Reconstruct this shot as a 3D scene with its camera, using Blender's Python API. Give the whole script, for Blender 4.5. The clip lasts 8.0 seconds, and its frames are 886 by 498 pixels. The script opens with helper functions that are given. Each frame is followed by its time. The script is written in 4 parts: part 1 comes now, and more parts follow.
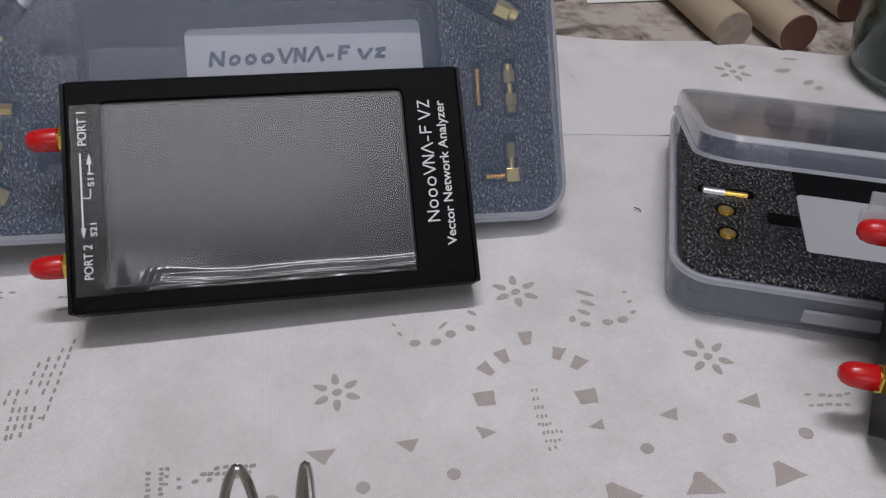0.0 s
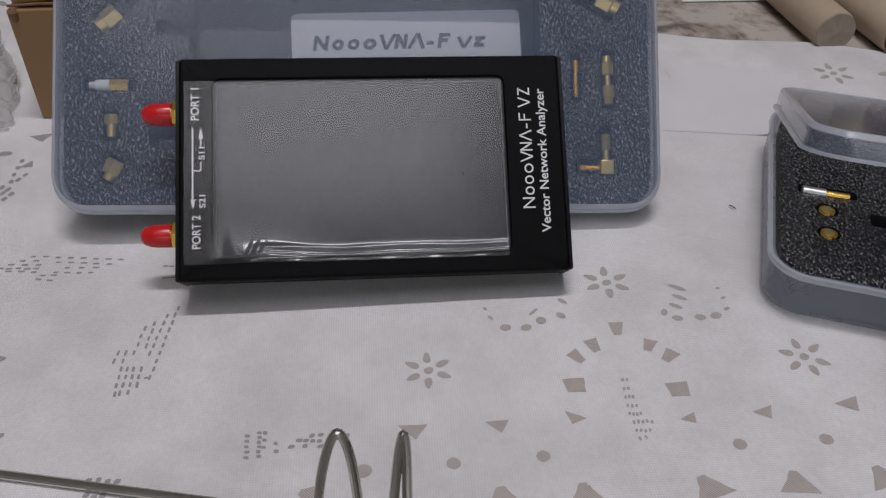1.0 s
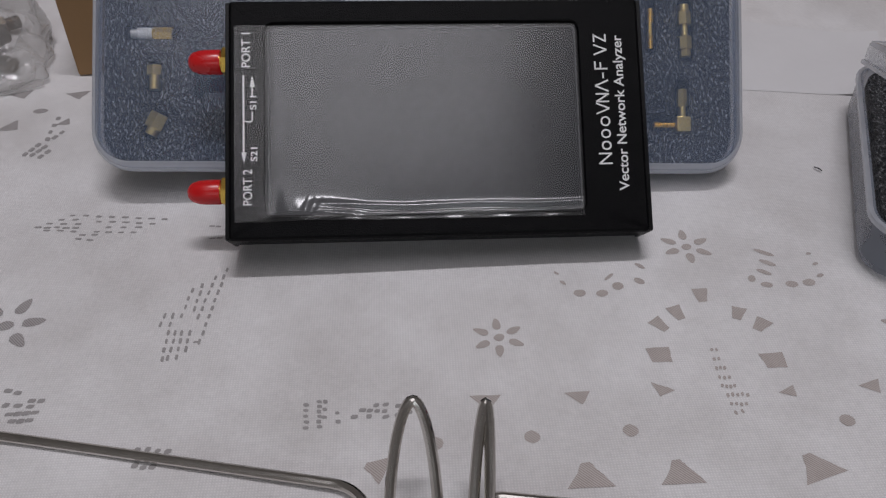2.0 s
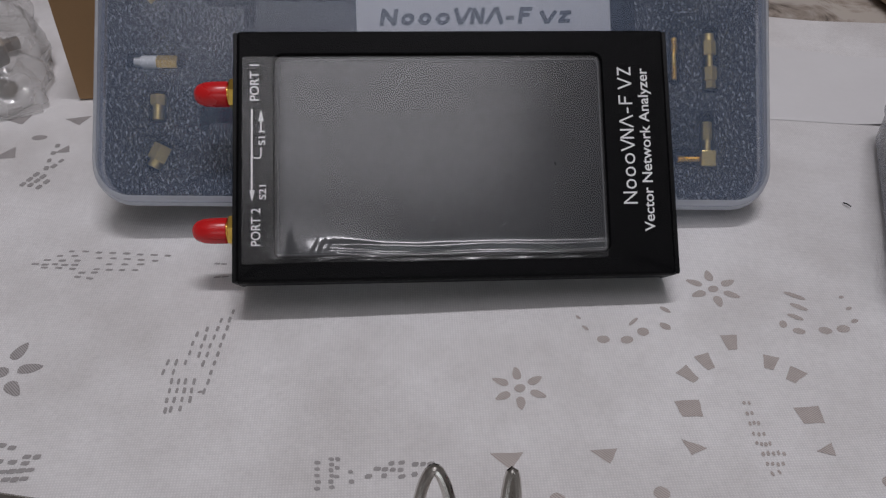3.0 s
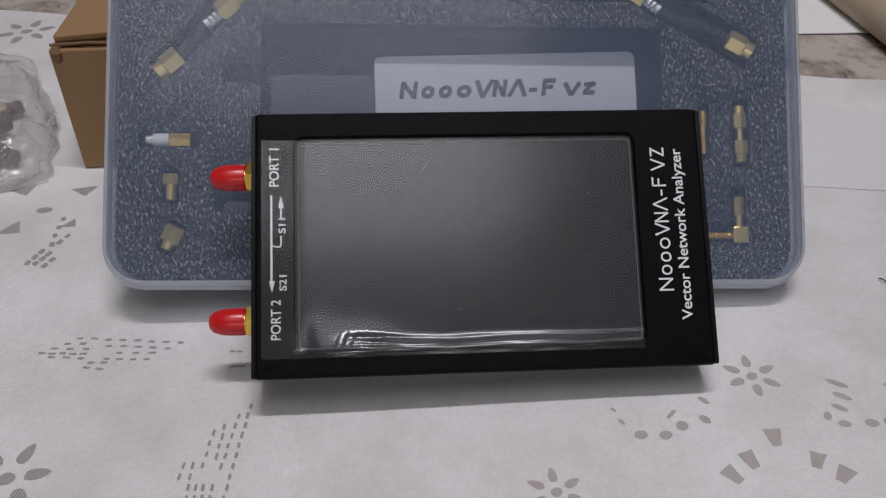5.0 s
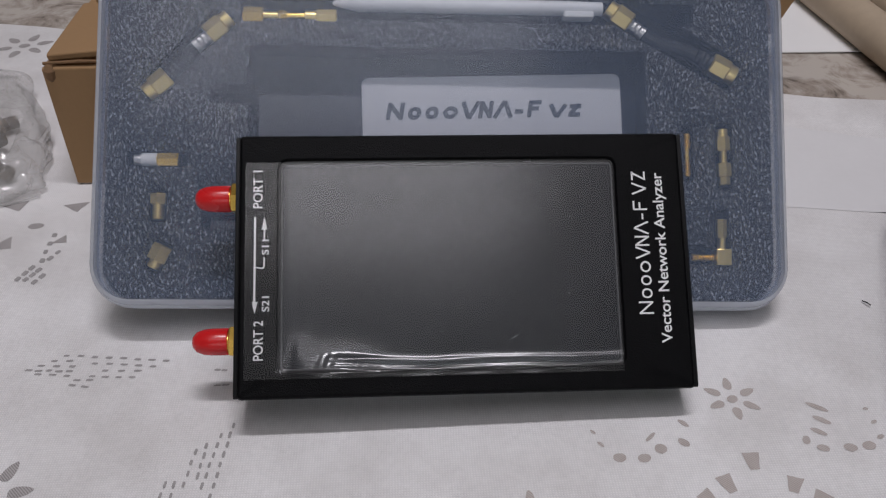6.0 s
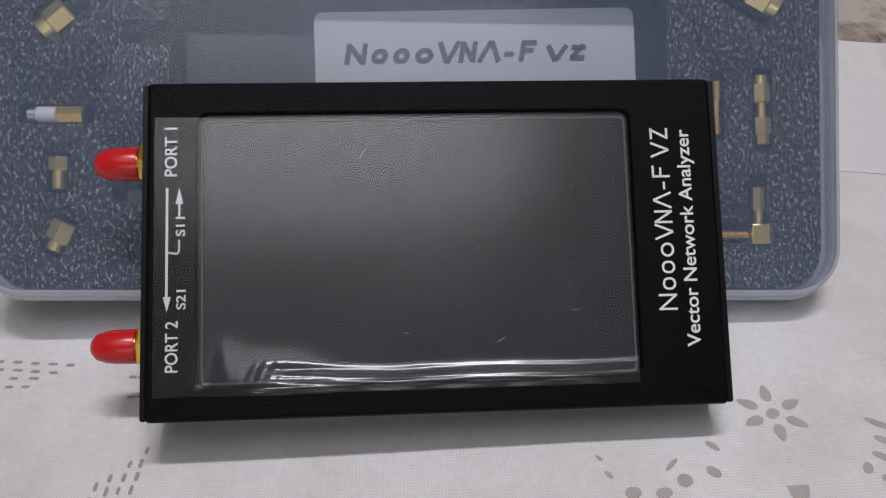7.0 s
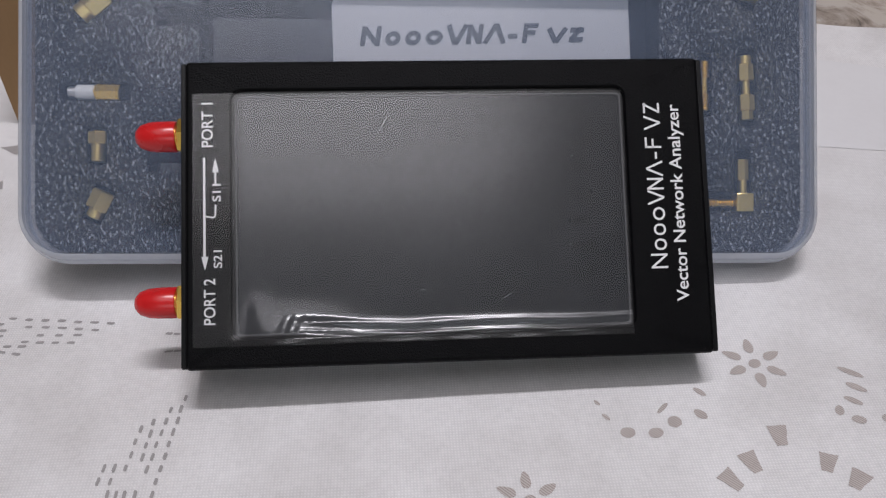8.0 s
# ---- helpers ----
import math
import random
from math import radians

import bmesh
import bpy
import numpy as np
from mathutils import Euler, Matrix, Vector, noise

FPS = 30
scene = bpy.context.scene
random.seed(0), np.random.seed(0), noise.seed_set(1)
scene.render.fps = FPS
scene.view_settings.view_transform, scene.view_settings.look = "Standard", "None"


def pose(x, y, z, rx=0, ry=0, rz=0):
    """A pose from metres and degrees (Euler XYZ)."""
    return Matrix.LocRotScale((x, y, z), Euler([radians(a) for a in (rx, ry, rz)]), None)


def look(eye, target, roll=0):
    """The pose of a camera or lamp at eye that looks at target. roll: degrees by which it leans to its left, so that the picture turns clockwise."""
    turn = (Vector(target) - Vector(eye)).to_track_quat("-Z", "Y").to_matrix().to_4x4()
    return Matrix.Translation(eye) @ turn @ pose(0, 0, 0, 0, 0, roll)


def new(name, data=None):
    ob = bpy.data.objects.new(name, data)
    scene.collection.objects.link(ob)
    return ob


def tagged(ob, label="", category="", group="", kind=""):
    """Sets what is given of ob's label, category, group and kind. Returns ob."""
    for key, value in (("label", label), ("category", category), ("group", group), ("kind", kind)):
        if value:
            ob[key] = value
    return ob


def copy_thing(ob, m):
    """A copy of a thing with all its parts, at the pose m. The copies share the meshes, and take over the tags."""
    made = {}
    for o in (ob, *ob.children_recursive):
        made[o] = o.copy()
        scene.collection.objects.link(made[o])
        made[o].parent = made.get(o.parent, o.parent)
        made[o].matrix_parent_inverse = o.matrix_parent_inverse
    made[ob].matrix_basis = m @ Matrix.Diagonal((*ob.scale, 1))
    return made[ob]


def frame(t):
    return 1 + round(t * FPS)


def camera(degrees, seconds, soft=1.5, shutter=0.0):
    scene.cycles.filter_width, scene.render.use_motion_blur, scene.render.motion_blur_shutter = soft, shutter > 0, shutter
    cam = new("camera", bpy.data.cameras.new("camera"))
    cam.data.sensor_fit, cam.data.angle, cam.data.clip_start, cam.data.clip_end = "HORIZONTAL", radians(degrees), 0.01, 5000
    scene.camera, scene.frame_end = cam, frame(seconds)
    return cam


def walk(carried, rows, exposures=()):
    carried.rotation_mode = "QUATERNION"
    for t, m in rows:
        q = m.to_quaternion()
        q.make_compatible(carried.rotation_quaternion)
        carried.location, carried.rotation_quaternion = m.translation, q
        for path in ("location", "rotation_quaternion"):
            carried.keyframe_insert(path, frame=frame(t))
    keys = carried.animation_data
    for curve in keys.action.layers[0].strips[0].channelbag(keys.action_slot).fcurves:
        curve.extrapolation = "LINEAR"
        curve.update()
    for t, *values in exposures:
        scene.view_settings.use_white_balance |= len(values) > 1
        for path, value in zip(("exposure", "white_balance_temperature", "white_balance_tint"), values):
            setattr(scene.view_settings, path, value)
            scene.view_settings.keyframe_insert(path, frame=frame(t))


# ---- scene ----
cam = camera(56.75, 8.0, 1.25)
PATH = [
    (0, (0.0342, -0.22632, 0.19007), (0.31772, 1.29222, -1.08023), 1.40),
    (0.5, (0.02916, -0.22597, 0.18878), (0.24142, 1.30689, -1.07821), 1.14),
    (1, (0.0238, -0.23107, 0.1873), (0.1522, 1.31063, -1.08024), 0.35),
    (1.5, (0.0189, -0.22942, 0.1753), (0.10769, 1.30238, -1.10755), -0.20),
    (2, (0.00991, -0.21994, 0.16825), (0.08855, 1.30331, -1.1254), -0.39),
    (2.2, (0.00799, -0.21519, 0.16886), (0.09159, 1.31214, -1.11965), -0.17),
    (3.3, (0.00327, -0.20152, 0.16913), (0.08587, 1.33407, -1.10959), 0.03),
    (3.5, (0.0016, -0.19949, 0.16907), (0.08692, 1.34413, -1.09976), 0.14),
    (4, (0.00231, -0.1892, 0.17334), (0.08206, 1.3625, -1.08598), 0.05),
    (4.2, (0.00238, -0.18424, 0.1724), (0.08994, 1.37336, -1.07909), 0.07),
    (4.5, (5e-05, -0.18131, 0.17193), (0.1026, 1.37851, -1.07565), 0.27),
    (4.7, (-0.00363, -0.18288, 0.17388), (0.09892, 1.37984, -1.07006), -0.01),
    (5.8, (0.00231, -0.18468, 0.18072), (0.09405, 1.3933, -1.04466), 0.12),
    (6, (0.00346, -0.18342, 0.18152), (0.09275, 1.39589, -1.04233), 0.11),
    (6.2, (0.00393, -0.17784, 0.17632), (0.10143, 1.40042, -1.04827), 0.58),
    (6.5, (0.00733, -0.1615, 0.16512), (0.10928, 1.40207, -1.0778), 0.83),
    (7, (0.01296, -0.14169, 0.15414), (0.10204, 1.37612, -1.14522), 0.05),
    (7.5, (0.01353, -0.13759, 0.15209), (0.10162, 1.36248, -1.16777), -0.04),
    (8, (0.0073, -0.15878, 0.16153), (0.11187, 1.33831, -1.1605), 0.33),
]
walk(cam, [(t, look(eye, target, roll)) for t, eye, target, roll in PATH],
     [(0, -0.2), (0.5, -0.25), (1, -0.35), (1.5, -0.42), (2, -0.47), (3.5, -0.47), (4.5, -0.28), (6, -0.2), (7, -0.08), (7.5, 0.0), (8, 0.06)])
# ---------------------------------------------------------------- light
world = bpy.data.worlds.new("room_air")
scene.world = world
world.use_nodes = True
world.node_tree.nodes["Background"].inputs[0].default_value = (0.85, 0.9, 1.0, 1)
world.node_tree.nodes["Background"].inputs[1].default_value = 0.10


def lamp(name, m, size, watts, colour):
    data = bpy.data.lights.new(name, "AREA")
    data.shape, data.size, data.size_y = "RECTANGLE", size[0], size[1]
    data.energy, data.color = watts, colour
    ob = new(name, data)
    ob.matrix_world = m
    return ob


lamp("ceiling_lamp", look((0.10, -0.02, 1.60), (0.10, -0.02, 0.0)), (0.60, 0.07), 13.6, (0.962, 0.935, 1.0))
# unseen fill panel, added for the pale sheen on the upper screen
lamp("ceiling_fill", look((-0.12, -0.66, 1.66), (-0.12, -0.66, 0.0)), (1.0, 0.85), 4.7, (0.96, 0.935, 1.0))
# low fill added behind the viewer, for the case front and the adapters
lamp("rear_fill", look((0.0, -2.04, 0.85), (0.0, 0.0, 0.55)), (1.16, 0.76), 5.0, (0.88, 0.94, 1.0))

# ---------------------------------------------------------------- materials


def nodes_of(name):
    m = bpy.data.materials.new(name)
    m.use_nodes = True
    nt = m.node_tree
    return m, nt, nt.nodes["Principled BSDF"]


def node(nt, kind, **values):
    n = nt.nodes.new(kind)
    for k, v in values.items():
        n.inputs[k.replace("_", " ")].default_value = v
    return n


def surface(name, colour, rough=0.5, metal=0.0, vary=0.15, scale=60.0, bump=0.0, bump_scale=900.0, spec=0.5, coat=0.0, tint=None, rough_vary=0.1):
    """A surface with colour varied at two scales, grain in its relief and uneven gloss."""
    m, nt, p = nodes_of(name)
    co = nt.nodes.new("ShaderNodeTexCoord")
    big = node(nt, "ShaderNodeTexNoise", Scale=scale, Detail=5.0, Roughness=0.6)
    fine = node(nt, "ShaderNodeTexNoise", Scale=bump_scale, Detail=3.0, Roughness=0.6)
    for n in (big, fine):
        nt.links.new(co.outputs["Object"], n.inputs["Vector"])
    ramp = nt.nodes.new("ShaderNodeMix")
    ramp.data_type = "RGBA"
    dark = tint or tuple(c * (1 - vary) for c in colour)
    light = tuple(min(1, c * (1 + vary)) for c in colour)
    ramp.inputs[6].default_value, ramp.inputs[7].default_value = (*dark, 1), (*light, 1)
    blend = nt.nodes.new("ShaderNodeMath")
    blend.operation = "MULTIPLY_ADD"
    blend.inputs[1].default_value = 0.35
    nt.links.new(fine.outputs["Fac"], blend.inputs[0])
    half = nt.nodes.new("ShaderNodeMath")
    half.operation = "MULTIPLY"
    half.inputs[1].default_value = 0.65
    nt.links.new(big.outputs["Fac"], half.inputs[0])
    nt.links.new(half.outputs[0], blend.inputs[2])
    nt.links.new(blend.outputs[0], ramp.inputs[0])
    nt.links.new(ramp.outputs[2], p.inputs["Base Color"])
    r = nt.nodes.new("ShaderNodeMapRange")
    r.inputs[3].default_value, r.inputs[4].default_value = max(0.02, rough - rough_vary), min(1, rough + rough_vary)
    nt.links.new(big.outputs["Fac"], r.inputs[0])
    nt.links.new(r.outputs[0], p.inputs["Roughness"])
    p.inputs["Metallic"].default_value = metal
    p.inputs["Specular IOR Level"].default_value = spec
    p.inputs["Coat Weight"].default_value = coat
    if bump:
        b = node(nt, "ShaderNodeBump", Strength=bump, Distance=0.0004)
        nt.links.new(fine.outputs["Fac"], b.inputs["Height"])
        nt.links.new(b.outputs[0], p.inputs["Normal"])
    return m


def translucent(name, haze, haze_colour, rough, gloss, bump=0.0, bump_scale=90.0):
    """Thin clear plastic: mostly see-through, a milky share, a glossy skin."""
    m, nt, p = nodes_of(name)
    out = nt.nodes["Material Output"]
    nt.nodes.remove(p)
    clear = nt.nodes.new("ShaderNodeBsdfTransparent")
    milk = nt.nodes.new("ShaderNodeBsdfDiffuse")
    milk.inputs[0].default_value = (*haze_colour, 1)
    glow = nt.nodes.new("ShaderNodeBsdfTranslucent")
    glow.inputs[0].default_value = (*haze_colour, 1)
    both = nt.nodes.new("ShaderNodeMixShader")
    both.inputs[0].default_value = 0.45
    shine = nt.nodes.new("ShaderNodeBsdfGlossy")
    shine.inputs["Roughness"].default_value = rough
    one, two = nt.nodes.new("ShaderNodeMixShader"), nt.nodes.new("ShaderNodeMixShader")
    co = nt.nodes.new("ShaderNodeTexCoord")
    no = node(nt, "ShaderNodeTexNoise", Scale=bump_scale, Detail=4.0)
    nt.links.new(co.outputs["Object"], no.inputs["Vector"])
    rng = nt.nodes.new("ShaderNodeMapRange")
    rng.inputs[3].default_value, rng.inputs[4].default_value = haze * 0.8, haze * 1.2
    nt.links.new(no.outputs["Fac"], rng.inputs[0])
    nt.links.new(rng.outputs[0], one.inputs[0])
    nt.links.new(milk.outputs[0], both.inputs[1])
    nt.links.new(glow.outputs[0], both.inputs[2])
    nt.links.new(clear.outputs[0], one.inputs[1])
    nt.links.new(both.outputs[0], one.inputs[2])
    fr = nt.nodes.new("ShaderNodeLayerWeight")
    power = nt.nodes.new("ShaderNodeMath")
    power.operation = "POWER"
    power.inputs[1].default_value = 4.0
    nt.links.new(fr.outputs["Facing"], power.inputs[0])
    mul = nt.nodes.new("ShaderNodeMath")
    mul.operation = "MULTIPLY_ADD"
    mul.inputs[1].default_value, mul.inputs[2].default_value = 0.6 * gloss, 0.045 * gloss
    nt.links.new(power.outputs[0], mul.inputs[0])
    nt.links.new(mul.outputs[0], two.inputs[0])
    nt.links.new(one.outputs[0], two.inputs[1])
    nt.links.new(shine.outputs[0], two.inputs[2])
    nt.links.new(two.outputs[0], out.inputs[0])
    if bump:
        b = node(nt, "ShaderNodeBump", Strength=bump, Distance=0.001)
        nt.links.new(no.outputs["Fac"], b.inputs["Height"])
        nt.links.new(b.outputs[0], shine.inputs["Normal"])
        nt.links.new(b.outputs[0], fr.inputs["Normal"])
    return m


def foam_surface(name, colour):
    """Black polyethylene foam: pitted cells, the glints of thin walls painted as pale flecks."""
    m, nt, p = nodes_of(name)
    co = nt.nodes.new("ShaderNodeTexCoord")
    cell = node(nt, "ShaderNodeTexVoronoi", Scale=880.0, Randomness=1.0)
    no = node(nt, "ShaderNodeTexNoise", Scale=420.0, Detail=5.0, Roughness=0.7)
    skew = nt.nodes.new("ShaderNodeMapping")
    skew.inputs["Rotation"].default_value = (0, 0, 0.7)
    skew.inputs["Scale"].default_value = (1.0, 0.6, 1.0)
    nt.links.new(co.outputs["Object"], skew.inputs["Vector"])
    for n in (cell, no):
        nt.links.new(skew.outputs[0], n.inputs["Vector"])
    glint = node(nt, "ShaderNodeTexNoise", Scale=1250.0, Detail=3.0, Roughness=0.65)
    nt.links.new(skew.outputs[0], glint.inputs["Vector"])
    spot = nt.nodes.new("ShaderNodeMapRange")
    spot.inputs[1].default_value, spot.inputs[2].default_value = 0.535, 0.635
    nt.links.new(glint.outputs["Fac"], spot.inputs[0])
    thin = nt.nodes.new("ShaderNodeMath")
    thin.operation = "MULTIPLY"
    nt.links.new(spot.outputs[0], thin.inputs[0])
    nt.links.new(no.outputs["Fac"], thin.inputs[1])
    ramp = nt.nodes.new("ShaderNodeMix")
    ramp.data_type = "RGBA"
    ramp.inputs[6].default_value = (*colour, 1)
    ramp.inputs[7].default_value = (0.74, 0.74, 0.76, 1)
    nt.links.new(thin.outputs[0], ramp.inputs[0])
    nt.links.new(ramp.outputs[2], p.inputs["Base Color"])
    add = nt.nodes.new("ShaderNodeMath")
    nt.links.new(cell.outputs["Distance"], add.inputs[0])
    nt.links.new(no.outputs["Fac"], add.inputs[1])
    b = node(nt, "ShaderNodeBump", Strength=1.0, Distance=0.0011)
    nt.links.new(add.outputs[0], b.inputs["Height"])
    nt.links.new(b.outputs[0], p.inputs["Normal"])
    p.inputs["Roughness"].default_value = 0.28
    p.inputs["Specular IOR Level"].default_value = 0.5
    return m


def cloth_surface():
    """White cotton: a fine plain weave, slubs and faint creases and stains."""
    m, nt, p = nodes_of("white_cotton")
    co = nt.nodes.new("ShaderNodeTexCoord")
    warp, weft = nt.nodes.new("ShaderNodeTexWave"), nt.nodes.new("ShaderNodeTexWave")
    warp.bands_direction, weft.bands_direction = "X", "Y"
    for n in (warp, weft):
        n.inputs["Scale"].default_value = 420.0
        n.inputs["Distortion"].default_value = 1.2
        n.inputs["Detail Scale"].default_value = 0.35
        n.inputs["Detail"].default_value = 2.0
        nt.links.new(co.outputs["Object"], n.inputs["Vector"])
    slub = node(nt, "ShaderNodeTexNoise", Scale=700.0, Detail=3.0)
    stain = node(nt, "ShaderNodeTexNoise", Scale=17.0, Detail=6.0, Roughness=0.62)
    for n in (slub, stain):
        nt.links.new(co.outputs["Object"], n.inputs["Vector"])
    weave = nt.nodes.new("ShaderNodeMath")
    weave.operation = "MULTIPLY"
    nt.links.new(warp.outputs["Fac"], weave.inputs[0])
    nt.links.new(weft.outputs["Fac"], weave.inputs[1])
    total = nt.nodes.new("ShaderNodeMath")
    nt.links.new(weave.outputs[0], total.inputs[0])
    nt.links.new(slub.outputs["Fac"], total.inputs[1])
    tone = nt.nodes.new("ShaderNodeMix")
    tone.data_type = "RGBA"
    tone.inputs[6].default_value, tone.inputs[7].default_value = (0.60, 0.575, 0.565, 1), (0.80, 0.785, 0.785, 1)
    rng = nt.nodes.new("ShaderNodeMapRange")
    rng.inputs[1].default_value, rng.inputs[2].default_value = 0.25, 0.6
    nt.links.new(stain.outputs["Fac"], rng.inputs[0])
    thread = nt.nodes.new("ShaderNodeMix")
    thread.data_type = "RGBA"
    thread.blend_type = "MULTIPLY"
    thread.inputs[0].default_value = 1.0
    shade = nt.nodes.new("ShaderNodeMapRange")
    shade.inputs[1].default_value, shade.inputs[2].default_value = 0.3, 1.3
    shade.inputs[3].default_value, shade.inputs[4].default_value = 0.86, 1.05
    nt.links.new(total.outputs[0], shade.inputs[0])
    nt.links.new(rng.outputs[0], tone.inputs[0])
    nt.links.new(tone.outputs[2], thread.inputs[6])
    nt.links.new(shade.outputs[0], thread.inputs[7])
    nt.links.new(thread.outputs[2], p.inputs["Base Color"])
    b = node(nt, "ShaderNodeBump", Strength=0.35, Distance=0.0003)
    nt.links.new(total.outputs[0], b.inputs["Height"])
    nt.links.new(b.outputs[0], p.inputs["Normal"])
    p.inputs["Roughness"].default_value = 0.9
    p.inputs["Specular IOR Level"].default_value = 0.15
    p.inputs["Sheen Weight"].default_value = 0.15
    return m


def sheer_surface(name="sheer_taupe_weave", low=(0.29, 0.25, 0.23), high=(0.56, 0.51, 0.485)):
    """Open-work patches where the cloth is thin: taupe with a visible grid of threads."""
    m, nt, p = nodes_of(name)
    co = nt.nodes.new("ShaderNodeTexCoord")
    wave = nt.nodes.new("ShaderNodeTexWave")
    wave.bands_direction = "DIAGONAL"
    wave.inputs["Scale"].default_value = 760.0
    wave.inputs["Distortion"].default_value = 1.0
    no = node(nt, "ShaderNodeTexNoise", Scale=260.0, Detail=4.0)
    for n in (wave, no):
        nt.links.new(co.outputs["Object"], n.inputs["Vector"])
    mul = nt.nodes.new("ShaderNodeMath")
    mul.operation = "MULTIPLY_ADD"
    mul.inputs[1].default_value = 0.75
    soft = nt.nodes.new("ShaderNodeMath")
    soft.operation = "MULTIPLY"
    soft.inputs[1].default_value = 0.4
    nt.links.new(no.outputs["Fac"], soft.inputs[0])
    nt.links.new(wave.outputs["Fac"], mul.inputs[0])
    nt.links.new(soft.outputs[0], mul.inputs[2])
    tone = nt.nodes.new("ShaderNodeMix")
    tone.data_type = "RGBA"
    tone.inputs[6].default_value, tone.inputs[7].default_value = (*low, 1), (*high, 1)
    nt.links.new(mul.outputs[0], tone.inputs[0])
    nt.links.new(tone.outputs[2], p.inputs["Base Color"])
    p.inputs["Roughness"].default_value = 0.95
    p.inputs["Specular IOR Level"].default_value = 0.1
    return m


def granite_surface():
    m, nt, p = nodes_of("speckled_granite")
    co = nt.nodes.new("ShaderNodeTexCoord")
    a = node(nt, "ShaderNodeTexNoise", Scale=34.0, Detail=8.0, Roughness=0.72, Distortion=0.8)
    v = node(nt, "ShaderNodeTexVoronoi", Scale=150.0)
    for n in (a, v):
        nt.links.new(co.outputs["Object"], n.inputs["Vector"])
    r = nt.nodes.new("ShaderNodeValToRGB")
    r.color_ramp.elements[0].position, r.color_ramp.elements[0].color = 0.36, (0.035, 0.03, 0.03, 1)
    r.color_ramp.elements[1].position, r.color_ramp.elements[1].color = 0.62, (0.52, 0.47, 0.42, 1)
    e = r.color_ramp.elements.new(0.47)
    e.color = (0.30, 0.25, 0.21, 1)
    mix = nt.nodes.new("ShaderNodeMath")
    mix.operation = "MULTIPLY_ADD"
    mix.inputs[1].default_value = 0.12
    nt.links.new(v.outputs["Distance"], mix.inputs[0])
    nt.links.new(a.outputs["Fac"], mix.inputs[2])
    nt.links.new(mix.outputs[0], r.inputs[0])
    nt.links.new(r.outputs[0], p.inputs["Base Color"])
    p.inputs["Roughness"].default_value = 0.22
    return m


M_CLOTH = cloth_surface()
M_SHEER = sheer_surface()
M_SHEER_GREY = sheer_surface("sheer_grey_weave", (0.20, 0.185, 0.18), (0.46, 0.435, 0.43))
M_HOLE = surface("drawn_thread_hole", (0.34, 0.325, 0.32), rough=0.95, vary=0.3, scale=500.0, spec=0.1)
M_GRANITE = granite_surface()
M_SHELL = surface("black_anodised_metal", (0.0022, 0.0022, 0.0027), rough=0.36, vary=0.25, bump=0.6, bump_scale=2100.0, spec=0.09)
M_SHELL_DARK = surface("black_lower_metal", (0.005, 0.005, 0.0055), rough=0.42, vary=0.2, bump=0.3, bump_scale=2300.0, spec=0.18)
M_SCREEN = surface("dark_touch_panel", (0.014, 0.0165, 0.0215), rough=0.22, vary=0.35, scale=45.0, spec=0.80)
M_BEZEL = surface("black_bezel", (0.006, 0.006, 0.007), rough=0.3, vary=0.2)
M_EDGE = surface("pale_panel_edge", (0.085, 0.085, 0.09), rough=0.4, vary=0.3, scale=200.0)
M_GHOST = surface("faint_dark_marks", (0.010, 0.012, 0.0155), rough=0.25, vary=0.2, scale=300.0, spec=0.68)
M_FILM = translucent("clear_protective_film", 0.014, (0.8, 0.84, 0.9), 0.20, 1.4)
M_WHITE_INK = surface("white_print", (0.80, 0.80, 0.80), rough=0.6, vary=0.06)
M_DUST = surface("pale_dust", (0.45, 0.45, 0.45), rough=0.9, vary=0.2)
M_GOLD = surface("gold_plating", (0.95, 0.62, 0.14), rough=0.25, metal=1.0, vary=0.12, bump=0.1, bump_scale=1500.0)
M_PALE_GOLD = surface("pale_brass_plating", (1.0, 0.72, 0.28), rough=0.32, metal=1.0, vary=0.12, bump=0.1, bump_scale=1500.0)
M_SILVER = surface("crimped_silver_sleeve", (0.72, 0.71, 0.69), rough=0.35, metal=1.0, vary=0.1)
M_WIRE = surface("chromed_steel_wire", (0.60, 0.575, 0.54), rough=0.16, metal=1.0, vary=0.12, scale=120.0)
M_RED = surface("red_vinyl", (0.58, 0.010, 0.012), rough=0.26, vary=0.1, spec=0.5)
M_WHITE_PLASTIC = surface("white_plastic", (0.74, 0.74, 0.74), rough=0.4, vary=0.05)
M_CABLE = surface("black_cable_jacket", (0.012, 0.012, 0.013), rough=0.5, vary=0.2)
M_FOAM = foam_surface("black_foam", (0.010, 0.010, 0.011))
M_PIT = surface("cut_foam_floor", (0.075, 0.073, 0.078), rough=0.85, vary=0.2, bump=0.5, bump_scale=900.0)
# cut faces without flecks, the shade inside the recesses put into their colour
M_RECESS_SHADE = surface("shaded_recess_foam", (0.008, 0.008, 0.009), rough=0.9, vary=0.2, bump=0.2, bump_scale=700.0, spec=0.15)
M_PAPER = surface("white_card", (0.82, 0.81, 0.80), rough=0.8, vary=0.04, scale=30.0)
# white card greyed to carry the shade it lies in
M_MANUAL = surface("shade_toned_card", (0.60, 0.60, 0.625), rough=0.8, vary=0.05, scale=30.0)
M_TISSUE = surface("white_tissue", (0.70, 0.69, 0.695), rough=0.9, vary=0.05, scale=60.0, bump=0.15, bump_scale=300.0)
M_INK = surface("slate_print", (0.10, 0.11, 0.13), rough=0.8, vary=0.15, scale=300.0)
